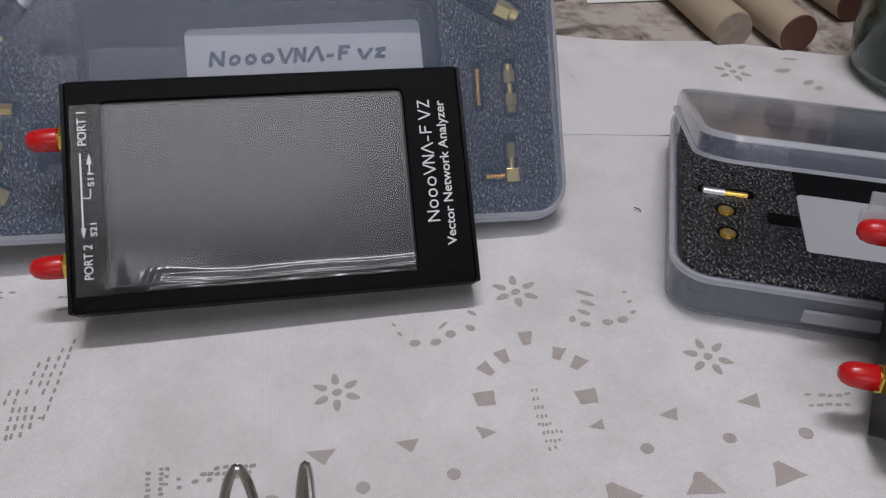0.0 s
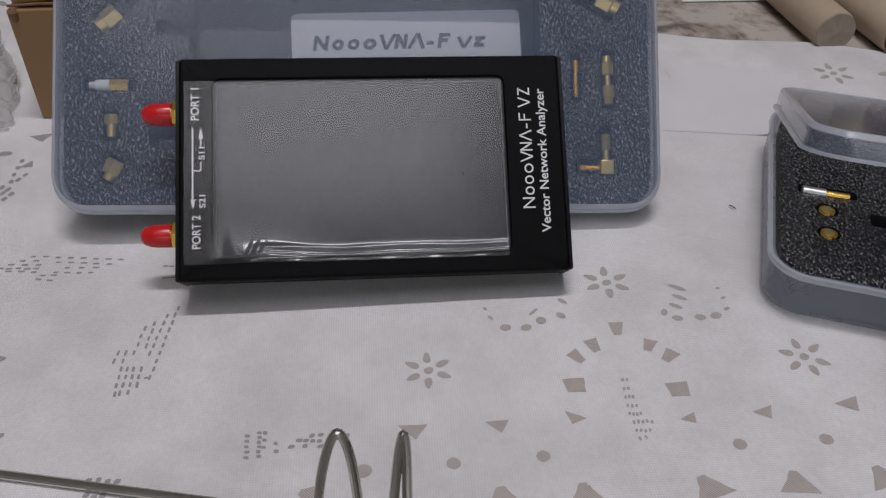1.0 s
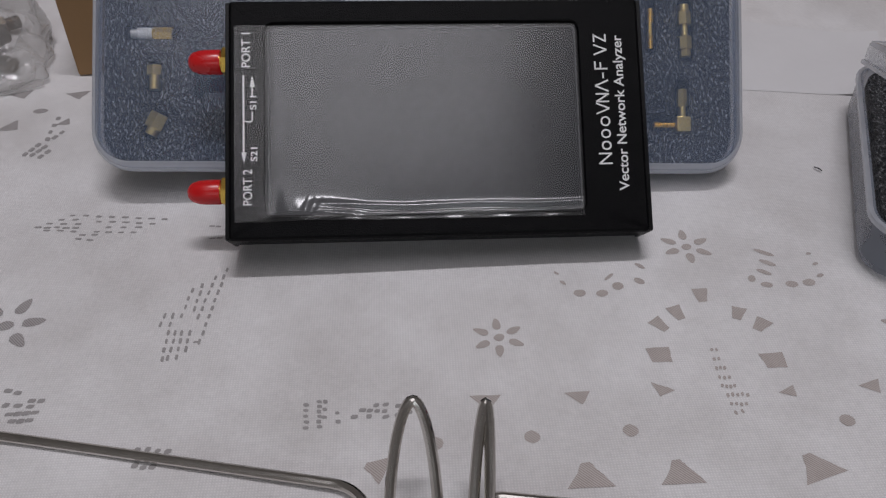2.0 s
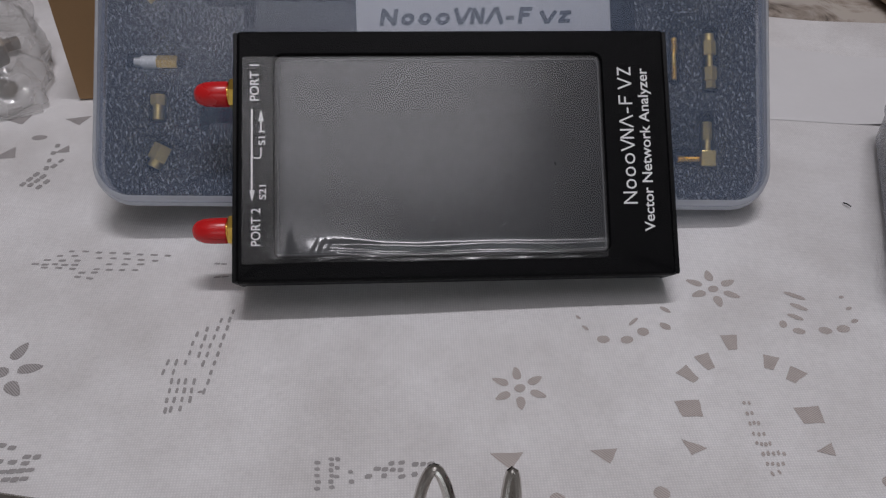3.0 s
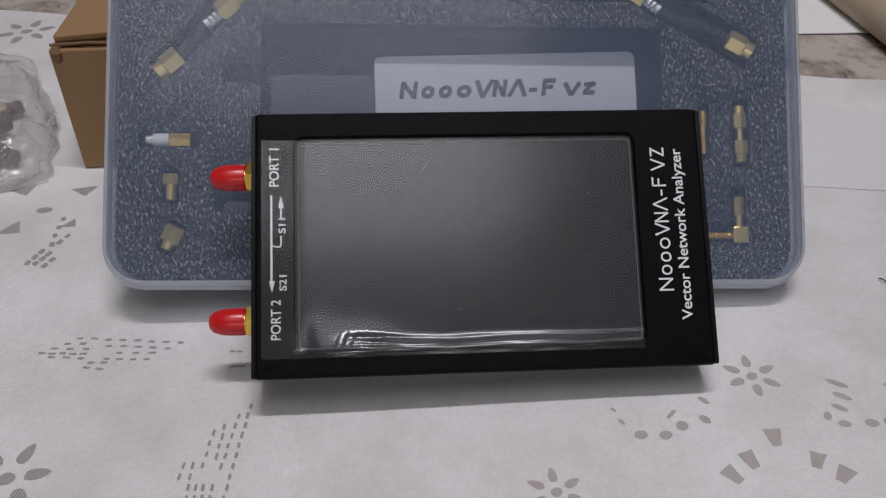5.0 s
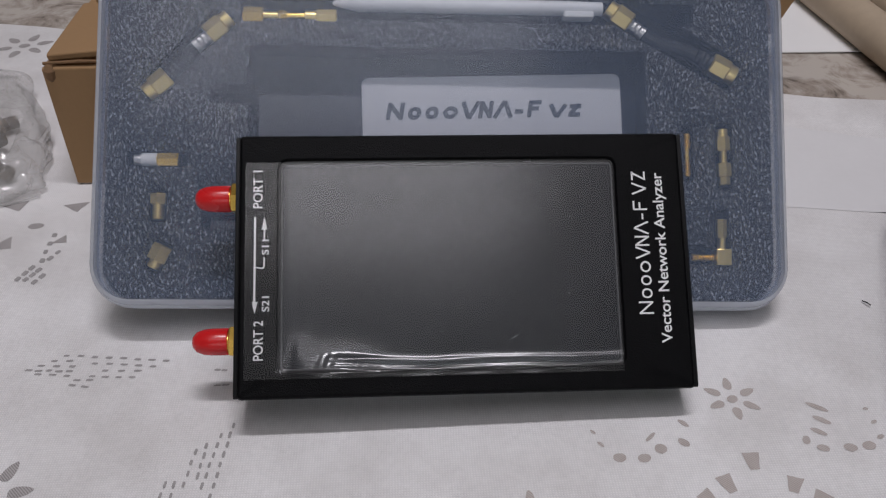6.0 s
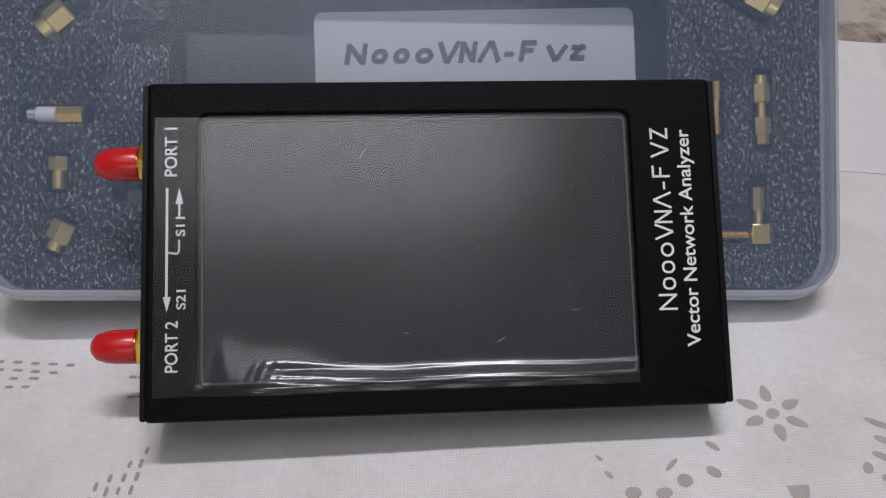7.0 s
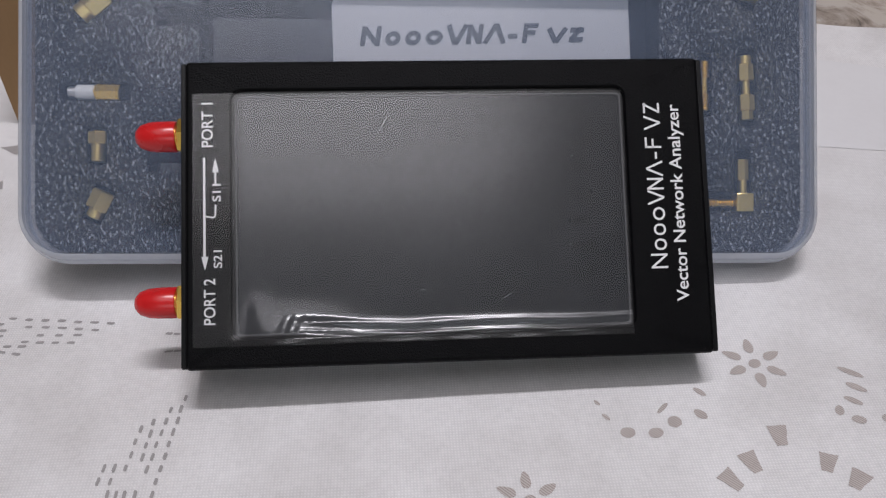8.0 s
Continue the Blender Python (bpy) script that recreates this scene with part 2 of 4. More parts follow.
M_LID = translucent("milky_clear_lid", 0.115, (0.52, 0.66, 0.93), 0.16, 0.6, bump=0.08, bump_scale=30.0)
M_LID_CLEAR = translucent("clear_lid", 0.15, (0.42, 0.51, 0.70), 0.10, 1.3, bump=0.1, bump_scale=30.0)
M_WALL_PLASTIC = translucent("milky_clear_wall", 0.42, (0.46, 0.50, 0.58), 0.14, 0.9, bump=0.08, bump_scale=30.0)
# moulded edges, whitened so that part of their highlight sits in the haze
M_RIM = translucent("milky_clear_rim", 0.46, (0.85, 0.87, 0.91), 0.14, 1.0)
M_BAG = translucent("crinkled_clear_bag", 0.30, (0.86, 0.85, 0.84), 0.12, 1.1, bump=1.0, bump_scale=75.0)
M_TARNISH = surface("tarnished_brass", (0.16, 0.12, 0.08), rough=0.45, metal=1.0, vary=0.35, scale=160.0, bump=0.2)
M_CARD = surface("brown_corrugated_card", (0.31, 0.185, 0.088), rough=0.85, vary=0.12, scale=45.0, bump=0.25, bump_scale=500.0)
M_CARD_EDGE = surface("torn_card_edge", (0.20, 0.115, 0.058), rough=0.9, vary=0.25, scale=300.0, bump=0.6, bump_scale=700.0)
M_WOOD = surface("pale_turned_wood", (0.43, 0.34, 0.245), rough=0.6, vary=0.18, scale=25.0, bump=0.2, bump_scale=200.0)
M_RED_WOOD = surface("red_brown_end_grain", (0.13, 0.052, 0.032), rough=0.6, vary=0.3, scale=120.0, bump=0.2, bump_scale=400.0)
M_WORN_END = surface("chipped_pale_end", (0.48, 0.42, 0.35), rough=0.7, vary=0.1, scale=110.0, tint=(0.16, 0.11, 0.07), bump=0.4, bump_scale=300.0)
M_PLASTER = surface("plain_plaster", (0.70, 0.68, 0.66), rough=0.9, vary=0.05, scale=3.0, bump=0.1, bump_scale=80.0)


def glass_surface():
    m, nt, p = nodes_of("dark_green_glass")
    p.inputs["Base Color"].default_value = (0.30, 0.38, 0.36, 1)
    p.inputs["Roughness"].default_value = 0.04
    p.inputs["Transmission Weight"].default_value = 1.0
    p.inputs["IOR"].default_value = 1.5
    return m


M_GLASS = glass_surface()

# ---------------------------------------------------------------- building helpers


def link_mesh(name, bm, material, parent=None, label="", smooth=True, sharp=21):
    bmesh.ops.recalc_face_normals(bm, faces=bm.faces)
    me = bpy.data.meshes.new(name)
    bm.to_mesh(me)
    bm.free()
    me.materials.append(material)
    if smooth:
        me.shade_smooth()
        me.set_sharp_from_angle(angle=radians(sharp))
    ob = new(name, me)
    if parent:
        ob.parent = parent
    if label:
        tagged(ob, label)
    return ob


def part(name, bm, material, parent, label="", sharp=21):
    return link_mesh(name, bm, material, parent, label, True, sharp)


def thing(name, m, label, category, group="", kind=""):
    ob = new(name)
    ob.empty_display_size = 0.01
    ob.matrix_world = m
    return tagged(ob, label, category, group, kind)


def rrect(w, d, r, cx=0.0, cy=0.0, n=6):
    """The outline of a rectangle with round corners, as points in a plane."""
    r = max(r, 1e-6)
    pts = []
    for qx, qy, a0 in ((1, 1, 0), (-1, 1, 90), (-1, -1, 180), (1, -1, 270)):
        for i in range(n + 1):
            a = radians(a0 + 90 * i / n)
            pts.append((cx + qx * (w / 2 - r) + r * math.cos(a), cy + qy * (d / 2 - r) + r * math.sin(a)))
    return pts


def skin(bm, loops, close_first=True, close_last=True, ring=False):
    """Joins closed loops of equal length into a skin."""
    rows = [[bm.verts.new(p) for p in loop] for loop in loops]
    pairs = list(zip(rows, rows[1:]))
    if ring:
        pairs.append((rows[-1], rows[0]))
    for a, b in pairs:
        n = len(a)
        for i in range(n):
            bm.faces.new((a[i], a[(i + 1) % n], b[(i + 1) % n], b[i]))
    if not ring:
        if close_first:
            bm.faces.new(rows[0])
        if close_last:
            bm.faces.new(rows[-1])
    return bm


def lift(loop, z):
    return [(x, y, z) for x, y in loop]


def slab(w, d, z0, z1, r=0.001, bevel=0.0004, cx=0.0, cy=0.0, n=4, bm=None):
    """A slab with round corners and softened edges."""
    bm = bm or bmesh.new()
    b = bevel
    inner = rrect(w - 2 * b, d - 2 * b, max(r - b, 1e-5), cx, cy, n)
    outer = rrect(w, d, r, cx, cy, n)
    mid = rrect(w - 0.6 * b, d - 0.6 * b, max(r - 0.3 * b, 1e-5), cx, cy, n)
    return skin(bm, [lift(inner, z0), lift(mid, z0 + 0.3 * b), lift(outer, z0 + b), lift(outer, z1 - b), lift(mid, z1 - 0.3 * b), lift(inner, z1)])


def turned(profile, n=24, bm=None, m=None):
    """A body of revolution about z from (radius, height) pairs."""
    bm = bm or bmesh.new()
    m = m or Matrix()
    loops = [[tuple(m @ Vector((max(r, 1e-5) * math.cos(2 * math.pi * i / n), max(r, 1e-5) * math.sin(2 * math.pi * i / n), z))) for i in range(n)] for r, z in profile]
    return skin(bm, loops)


def tube(path, radius, n=10, bm=None):
    """A round rod along a path of points."""
    bm = bm or bmesh.new()
    pts = [Vector(p) for p in path]
    side = None
    loops = []
    for i, p in enumerate(pts):
        d = (pts[min(i + 1, len(pts) - 1)] - pts[max(i - 1, 0)]).normalized()
        if side is None:
            side = d.orthogonal().normalized()
        side = (side - d * side.dot(d)).normalized()
        up = d.cross(side)
        loops.append([tuple(p + radius * (math.cos(2 * math.pi * k / n) * side + math.sin(2 * math.pi * k / n) * up)) for k in range(n)])
    return skin(bm, loops)


def rounded_path(corners, radius, steps=6):
    """A path through corner points with bends of the given radius."""
    pts = [Vector(c) for c in corners]
    out = [pts[0]]
    for a, b, c in zip(pts, pts[1:], pts[2:]):
        ua, uc = (a - b).normalized(), (c - b).normalized()
        r = min(radius, (a - b).length * 0.45, (c - b).length * 0.45)
        for i in range(steps + 1):
            t = i / steps
            out.append((b + ua * r) * (1 - t) ** 2 + b * 2 * t * (1 - t) + (b + uc * r) * t ** 2)
    out.append(pts[-1])
    return out


def writing(name, body, height, m, material, parent, bold=0.0, width=1.0):
    """Words in the built-in font as a thin mesh; m places the start of the baseline."""
    cu = bpy.data.curves.new(name, "FONT")
    cu.body, cu.size, cu.extrude, cu.offset = body, height / 0.70, 0.00003, bold
    ob = new(name, cu)
    bpy.context.view_layer.update()
    me = bpy.data.meshes.new_from_object(ob)
    bpy.data.objects.remove(ob)
    bpy.data.curves.remove(cu)
    xs = [v.co.x for v in me.vertices]
    me.transform(Matrix.Diagonal((width / (max(xs) - min(xs)) if width != 1.0 else 1.0, 1, 1, 1)))
    me.transform(m)
    me.materials.clear()
    me.materials.append(material)
    ob = new(name, me)
    ob.parent = parent
    return ob


def carved(ob, cutters):
    """Cuts the cutters out of ob and drops them."""
    for c in cutters:
        mod = ob.modifiers.new("cut", "BOOLEAN")
        mod.operation, mod.object, mod.solver, mod.material_mode = "DIFFERENCE", c, "EXACT", "TRANSFER"
    bpy.context.view_layer.update()
    me = bpy.data.meshes.new_from_object(ob.evaluated_get(bpy.context.evaluated_depsgraph_get()))
    ob.modifiers.clear()
    ob.data = me
    for c in cutters:
        bpy.data.objects.remove(c)
    return ob


def axes(o, x, n):
    """A frame at o with its x axis along x and its z axis along n."""
    n = Vector(n).normalized()
    x = Vector(x)
    x = (x - n * x.dot(n)).normalized()
    y = n.cross(x)
    return Matrix(((x.x, y.x, n.x, o[0]), (x.y, y.y, n.y, o[1]), (x.z, y.z, n.z, o[2]), (0, 0, 0, 1)))


# ---------------------------------------------------------------- the room and the counter
def cloth_height(x, y):
    """Slight waves and a soft fold behind the open case."""
    z = 0.0006 * noise.noise(Vector((x * 14, y * 14, 0.3))) + 0.00025 * noise.noise(Vector((x * 45, y * 45, 1.7)))
    far = max(0.0, min(1.0, (y - 0.05) / 0.06))
    z += far * 0.0035 * max(0.0, noise.noise(Vector((x * 13 + 3, y * 9, 4.1))) + 0.15)
    d = math.hypot(x - 0.145, (y - 0.118) * 0.7)
    z += 0.010 * math.exp(-(d / 0.015) ** 2)
    return z - 0.0004


def hem(x):
    return 0.1655 - 0.262 * (x - 0.1743) + 0.0025 * math.sin(x * 55)


def build_cloth():
    bm = bmesh.new()
    nx, ny = 260, 190
    grid = []
    for j in range(ny + 1):
        row = []
        for i in range(nx + 1):
            x = -0.75 + 1.5 * (0.5 + 0.5 * (lambda s: math.copysign(abs(s) ** 1.6, s))(2 * i / nx - 1))
            b, t = -0.75, hem(x)
            s = j / ny
            y = t + (b - t) * s ** 1.7
            row.append(bm.verts.new((x, y, cloth_height(x, y))))
        grid.append(row)
    for j in range(ny):
        for i in range(nx):
            bm.faces.new((grid[j][i], grid[j][i + 1], grid[j + 1][i + 1], grid[j + 1][i]))
    # turned-down hem with its thickness
    low = [bm.verts.new((v.co.x, v.co.y + 0.0008, -0.0022)) for v in grid[0]]
    for i in range(nx):
        bm.faces.new((grid[0][i], low[i], low[i + 1], grid[0][i + 1]))
    ob = link_mesh("tablecloth", bm, M_CLOTH)
    return tagged(ob, "white cotton tablecloth with taupe open-work flowers, spread on a counter", "tablecloth")


counter_bm = slab(1.6, 1.6, -0.035, -0.0021, 0.004, 0.003)
counter = tagged(link_mesh("counter_top", counter_bm, M_GRANITE), "speckled beige and dark granite counter top", "counter", kind="structure")
floor_bm = slab(4.2, 4.2, -0.95, -0.90, 0.001, 0.0005)
tagged(link_mesh("floor", floor_bm, M_PLASTER), "plain pale floor of the room", "floor", kind="structure")
ceil_bm = slab(4.2, 4.2, 1.70, 1.75, 0.001, 0.0005)
tagged(link_mesh("ceiling", ceil_bm, M_PLASTER), "plain pale ceiling of the room", "ceiling", kind="structure")
plinth_bm = slab(1.5, 1.5, -0.90, -0.035, 0.004, 0.002)
tagged(link_mesh("counter_base", plinth_bm, M_PLASTER), "plain base carrying the granite counter", "counter", kind="structure")
for nm, cx, cy, w, d in (("wall_north", 0, 2.1, 4.2, 0.1), ("wall_south", 0, -2.1, 4.2, 0.1), ("wall_east", 2.1, 0, 0.1, 4.1), ("wall_west", -2.1, 0, 0.1, 4.1)):
    tagged(link_mesh(nm, slab(w, d, -0.90, 1.70, 0.001, 0.0005, cx, cy), M_PLASTER), "plain pale wall of the room", "wall", kind="structure")

# unseen opening and window, added to hold the rear fill lamp
opening = link_mesh("cutter", slab(1.2, 0.4, 0.45, 1.25, 0.002, 0.0005, 0, -2.1), M_PLASTER)
carved(bpy.data.objects["wall_south"], [opening])
window = thing("added_window", Matrix.Translation((0, -2.1, 0.85)), "unseen white framed window added behind the viewer for a fill lamp", "window", kind="structure")
for w, h, cx, cz in ((1.2, 0.05, 0, 0.375), (1.2, 0.05, 0, -0.375), (0.05, 0.7, -0.575, 0), (0.05, 0.7, 0.575, 0), (0.04, 0.7, 0, 0)):
    part("added_window_frame", slab(w - 0.002, 0.06, cz - h / 2, cz + h / 2, 0.002, 0.001, cx, -0.01), M_WHITE_PLASTIC, window)

cloth = build_cloth()


# woven ornaments of the cloth, each a thin patch lying on it
def patch(name, outline, material=None, rise=0.00012):
    bm = bmesh.new()
    top = [bm.verts.new((x, y, cloth_height(x, y) + rise)) for x, y in outline]
    mid = Vector((sum(v.co.x for v in top) / len(top), sum(v.co.y for v in top) / len(top), 0))
    c = bm.verts.new((mid.x, mid.y, cloth_height(mid.x, mid.y) + rise * 1.3))
    for i in range(len(top)):
        bm.faces.new((top[i], top[(i + 1) % len(top)], c))
    return part(name, bm, material or M_SHEER, cloth)


def oval(x, y, a, b, turn, n=12, point=0.0):
    """An oval outline; point draws one end out to a tip."""
    out = []
    for i in range(n):
        w = 2 * math.pi * i / n
        px, py = a * math.cos(w), b * math.sin(w) * (1 - point * math.cos(w))
        px, py = px * random.uniform(0.95, 1.05), py * random.uniform(0.93, 1.07)
        ca, sa = math.cos(turn), math.sin(turn)
        out.append((x + ca * px - sa * py, y + sa * px + ca * py))
    return out


def poly(x, y, corners, turn, size):
    ca, sa = math.cos(turn), math.sin(turn)
    out = []
    k = len(corners)
    for i, (px, py) in enumerate(corners):
        qx, qy = corners[(i + 1) % k]
        for s in (0, 0.34, 0.67):
            ex, ey = (px + (qx - px) * s) * size, (py + (qy - py) * s) * size
            ex, ey = ex + random.uniform(-0.00012, 0.00012), ey + random.uniform(-0.00012, 0.00012)
            out.append((x + ca * ex - sa * ey, y + sa * ex + ca * ey))
    return out


def flower(x, y, r, turn, material=None):
    patch("flower_eye", oval(x, y, r * 0.20, r * 0.17, turn), material)
    for k in range(6):
        a = turn + k * math.pi / 3 + random.uniform(-0.08, 0.08)
        d = r * random.uniform(0.64, 0.72)
        patch("flower_petal", oval(x + d * math.cos(a), y + d * math.sin(a), r * 0.29, r * 0.15, a, point=0.35), material)


for fx, fy, fr, ft in ((0.0338, -0.0606, 0.0079, 0.52), (0.0977, -0.0247, 0.0086, 0.45), (0.1510, -0.0640, 0.0082, 0.62), (0.2443, 0.1180, 0.0100, 0.5)):
    flower(fx, fy, fr, ft)
for fx, fy, fr, ft in ((-0.1071, -0.0478, 0.0118, 0.2), (-0.1960, 0.2400, 0.0150, 0.3)):
    flower(fx, fy, fr, ft, M_SHEER_GREY)

BLOCK = ((-0.5, -0.45), (0.5, -0.5), (0.62, 0.5), (-0.62, 0.5))
WEDGE = ((-0.28, -0.6), (0.24, -0.55), (0.52, 0.6), (-0.46, 0.55))
TRI = ((-0.8, 0.45), (0.8, 0.45), (0.1, -0.55))
BELL = ((-0.85, -0.5), (0.85, -0.5), (0.32, 0.25), (0.12, 0.55), (-0.2, 0.55), (-0.38, 0.15))
# scalloped arch of tapering blocks
for px, py, ps in ((0.0803, -0.0584, 0.0046), (0.0865, -0.0540, 0.0048), (0.0957, -0.0470, 0.0050), (0.1042, -0.0550, 0.0046), (0.1093, -0.0600, 0.0048)):
    patch("arch_block", poly(px, py, WEDGE, math.atan2(py + 0.0770, px - 0.0940) - math.pi / 2, ps))
for px, py in ((0.0773, -0.0700), (0.1080, -0.0736)):
    patch("arch_block", poly(px, py, BLOCK, 0.03, 0.0055))
for px, py, pt, ps in ((0.0743, -0.0826, -0.5, 0.0040), (0.1082, -0.0850, 0.5, 0.0034), (0.0279, -0.0836, 0.0, 0.0052), (0.0523, -0.0836, 0.05, 0.0044), (0.1307, -0.0845, 0.3, 0.0042), (0.1566, -0.0838, 0.3, 0.0050)):
    patch("corner_block", poly(px, py, TRI, pt, ps))
for px, py, pr in ((0.0139, -0.0957, 0.0022), (0.0384, -0.0952, 0.0020), (0.0633, -0.0950, 0.0020), (0.1192, -0.0948, 0.0020), (0.1442, -0.0950, 0.0020), (0.1669, -0.0969, 0.0022)):
    patch("round_dot", oval(px, py, pr, pr * 0.95, 0))
for px, py, pt, ps in ((0.0504, -0.1074, 0.0, 0.0068), (0.0724, -0.1080, 0.0, 0.0064), (0.1060, -0.1080, 0.3, 0.0070), (0.1302, -0.1082, -0.1, 0.0066), (0.1543, -0.1082, 0.2, 0.0064), (-0.0006, -0.1020, 1.2, 0.0050)):
    patch("bell_patch", poly(px, py, BELL, pt, ps))
# curls of seeds
for px, py, pa, pb, pt in ((0.0598, -0.0441, 0.0019, 0.0015, 0.1), (0.0665, -0.0445, 0.0020, 0.0014, 0.3), (0.0719, -0.0416, 0.0018, 0.0016, 0.5), (0.0788, -0.0398, 0.0018, 0.0012, -0.8), (0.0555, -0.0394, 0.0012, 0.0006, -0.9), (0.0542, -0.0350, 0.0010, 0.0005, -0.9), (0.0700, -0.0374, 0.0022, 0.0006, 0.75), (0.0806, -0.0330, 0.0018, 0.0008, -0.8)):
    patch("seed", oval(px, py, pa, pb, pt))
for px, py, pa, pb, pt in ((0.1133, -0.0407, 0.0016, 0.0011, 1.2), (0.1169, -0.0437, 0.0018, 0.0012, -0.2), (0.1244, -0.0440, 0.0019, 0.0014, -0.1), (0.1298, -0.0437, 0.0020, 0.0015, 0.2), (0.1344, -0.0409, 0.0012, 0.0007, 0.4), (0.1350, -0.0356, 0.0011, 0.0006, 0.5), (0.1348, -0.0307, 0.0009, 0.0006, 0.3), (0.1212, -0.0292, 0.0033, 0.0009, -0.6), (0.1206, -0.0340, 0.0027, 0.0010, -0.6), (0.1180, -0.0380, 0.0024, 0.0009, -0.6)):
    patch("seed", oval(px, py, pa, pb, pt))
for px, py, pa, pb, pt in ((0.2695, 0.1150, 0.0042, 0.0022, 0.0), (0.2760, 0.1011, 0.0036, 0.0018, 0.5), (0.2783, 0.0950, 0.0026, 0.0018, 0.6), (0.2792, 0.1265, 0.0038, 0.0012, -0.3)):
    patch("seed", oval(px, py, pa, pb, pt))
for px, py, pt, ps in ((-0.1239, 0.0854, 0.2, 0.0062), (-0.1227, 0.0638, 0.9, 0.0042), (-0.1430, 0.0619, 0.9, 0.0064), (-0.1468, 0.0866, 0.4, 0.0060)):
    patch("corner_block", poly(px, py, TRI, pt, ps), M_SHEER_GREY)
patch("seed", oval(-0.1354, 0.0740, 0.0030, 0.0018, 0.0), M_SHEER_GREY)


def hatching(strands, long=0.0023, wide=0.0008, material=None):
    """Short dashes set along strands, (start x, start y, end x, end y, count) each."""
    bm = bmesh.new()
    for ax, ay, bx, by, n in strands:
        d = Vector((bx - ax, by - ay, 0)).normalized()
        side = Vector((-d.y, d.x, 0))
        for k in range(n):
            s = k / max(1, n - 1)
            c = Vector((ax + (bx - ax) * s, ay + (by - ay) * s, 0)) + side * random.uniform(-0.0002, 0.0002)
            u, v = d * long * random.uniform(0.40, 0.54), side * wide * random.uniform(0.42, 0.56)
            lean = d * wide * random.uniform(0.1, 0.4)
            ring = [c - u * 0.9 - v, c + u * 0.6 - v * 1.05 - lean * 0.4, c + u - v * 0.3, c + u * 0.9 + v, c - u * 0.6 + v * 1.05 + lean * 0.4, c - u + v * 0.3]
            bm.faces.new([bm.verts.new((p.x, p.y, cloth_height(p.x, p.y) + 0.00012)) for p in ring])
    tagged(part("hatching", bm, material or M_HOLE, cloth), kind="stuff")


hatching(((-0.0472, -0.0272, -0.0503, -0.0575, 10), (-0.0501, -0.0307, -0.0523, -0.0474, 6), (-0.0533, -0.0342, -0.0541, -0.0441, 4), (-0.0561, -0.0361, -0.0572, -0.0468, 4), (-0.0622, -0.0466, -0.0626, -0.0501, 2), (-0.0597, -0.0467, -0.0600, -0.0502, 2), (-0.0597, -0.0535, -0.0596, -0.0635, 4), (-0.0578, -0.0537, -0.0580, -0.0632, 4), (-0.0559, -0.0538, -0.0558, -0.0630, 4), (-0.0538, -0.0539, -0.0537, -0.0601, 3), (-0.0512, -0.0574, -0.0524, -0.0574, 1)))
hatching(((-0.1025, 0.0032, -0.0715, -0.0002, 8), (-0.1056, 0.0010, -0.1009, 0.0008, 2), (-0.0929, -0.0004, -0.0750, -0.0023, 5), (-0.1090, -0.0006, -0.0994, -0.0016, 3), (-0.1122, -0.0024, -0.0997, -0.0035, 5), (-0.0890, -0.0036, -0.0792, -0.0041, 3), (-0.1088, -0.0041, -0.0999, -0.0055, 3), (-0.0923, -0.0059, -0.0803, -0.0067, 4), (-0.0964, -0.0074, -0.0926, -0.0076, 2), (-0.0972, -0.0092, -0.0933, -0.0102, 2), (-0.0551, -0.0048, -0.0530, -0.0051, 2), (-0.0541, -0.0114, -0.0517, -0.0113, 2)))
hatching(((-0.1267, 0.0676, -0.1259, 0.0521, 4), (-0.1218, 0.0567, -0.1235, 0.0533, 2), (-0.1282, 0.0482, -0.1308, 0.0421, 3), (-0.1254, 0.0467, -0.1282, 0.0417, 3), (-0.1232, 0.0434, -0.1248, 0.0402, 2)), 0.0028, 0.0018)
hatching(((-0.0188, -0.0817, -0.0183, -0.0891, 5), (-0.0156, -0.0808, -0.0151, -0.0889, 6), (-0.0140, -0.0809, -0.0140, -0.0859, 3), (-0.0106, -0.0847, -0.0105, -0.0875, 2)), 0.0012, 0.0013)
hatching(((-0.0063, -0.0860, -0.0025, -0.0860, 2), (-0.0042, -0.0842, 0.0015, -0.0847, 4), (-0.0007, -0.0828, 0.0018, -0.0827, 2), (0.0018, -0.0866, 0.0079, -0.0854, 3), (0.0051, -0.0831, 0.0090, -0.0832, 3)), 0.0018, 0.0012)
hatching(((-0.0594, -0.0936, -0.0518, -0.0944, 4), (-0.0599, -0.0959, -0.0540, -0.0956, 3), (-0.0590, -0.0984, -0.0547, -0.0990, 3)), 0.0017, 0.0014)
hatching(((-0.0979, -0.0727, -0.0951, -0.0733, 2), (-0.0905, -0.0765, -0.0880, -0.0766, 2), (-0.0968, -0.0775, -0.0903, -0.0783, 3), (-0.0949, -0.0805, -0.0885, -0.0805, 4), (-0.0934, -0.0827, -0.0891, -0.0829, 3)), 0.0022, 0.0013)
hatching(((0.0922, -0.0690, 0.0935, -0.0690, 2), (0.0918, -0.0722, 0.0931, -0.0722, 2), (0.0914, -0.0755, 0.0936, -0.0757, 3), (0.0912, -0.0788, 0.0938, -0.0790, 3), (0.0910, -0.0818, 0.0942, -0.0822, 4), (0.0914, -0.0850, 0.0966, -0.0852, 5), (0.0914, -0.0880, 0.0952, -0.0884, 4), (0.0916, -0.0912, 0.0934, -0.0906, 2)), 0.0009, 0.0013, M_SHEER)
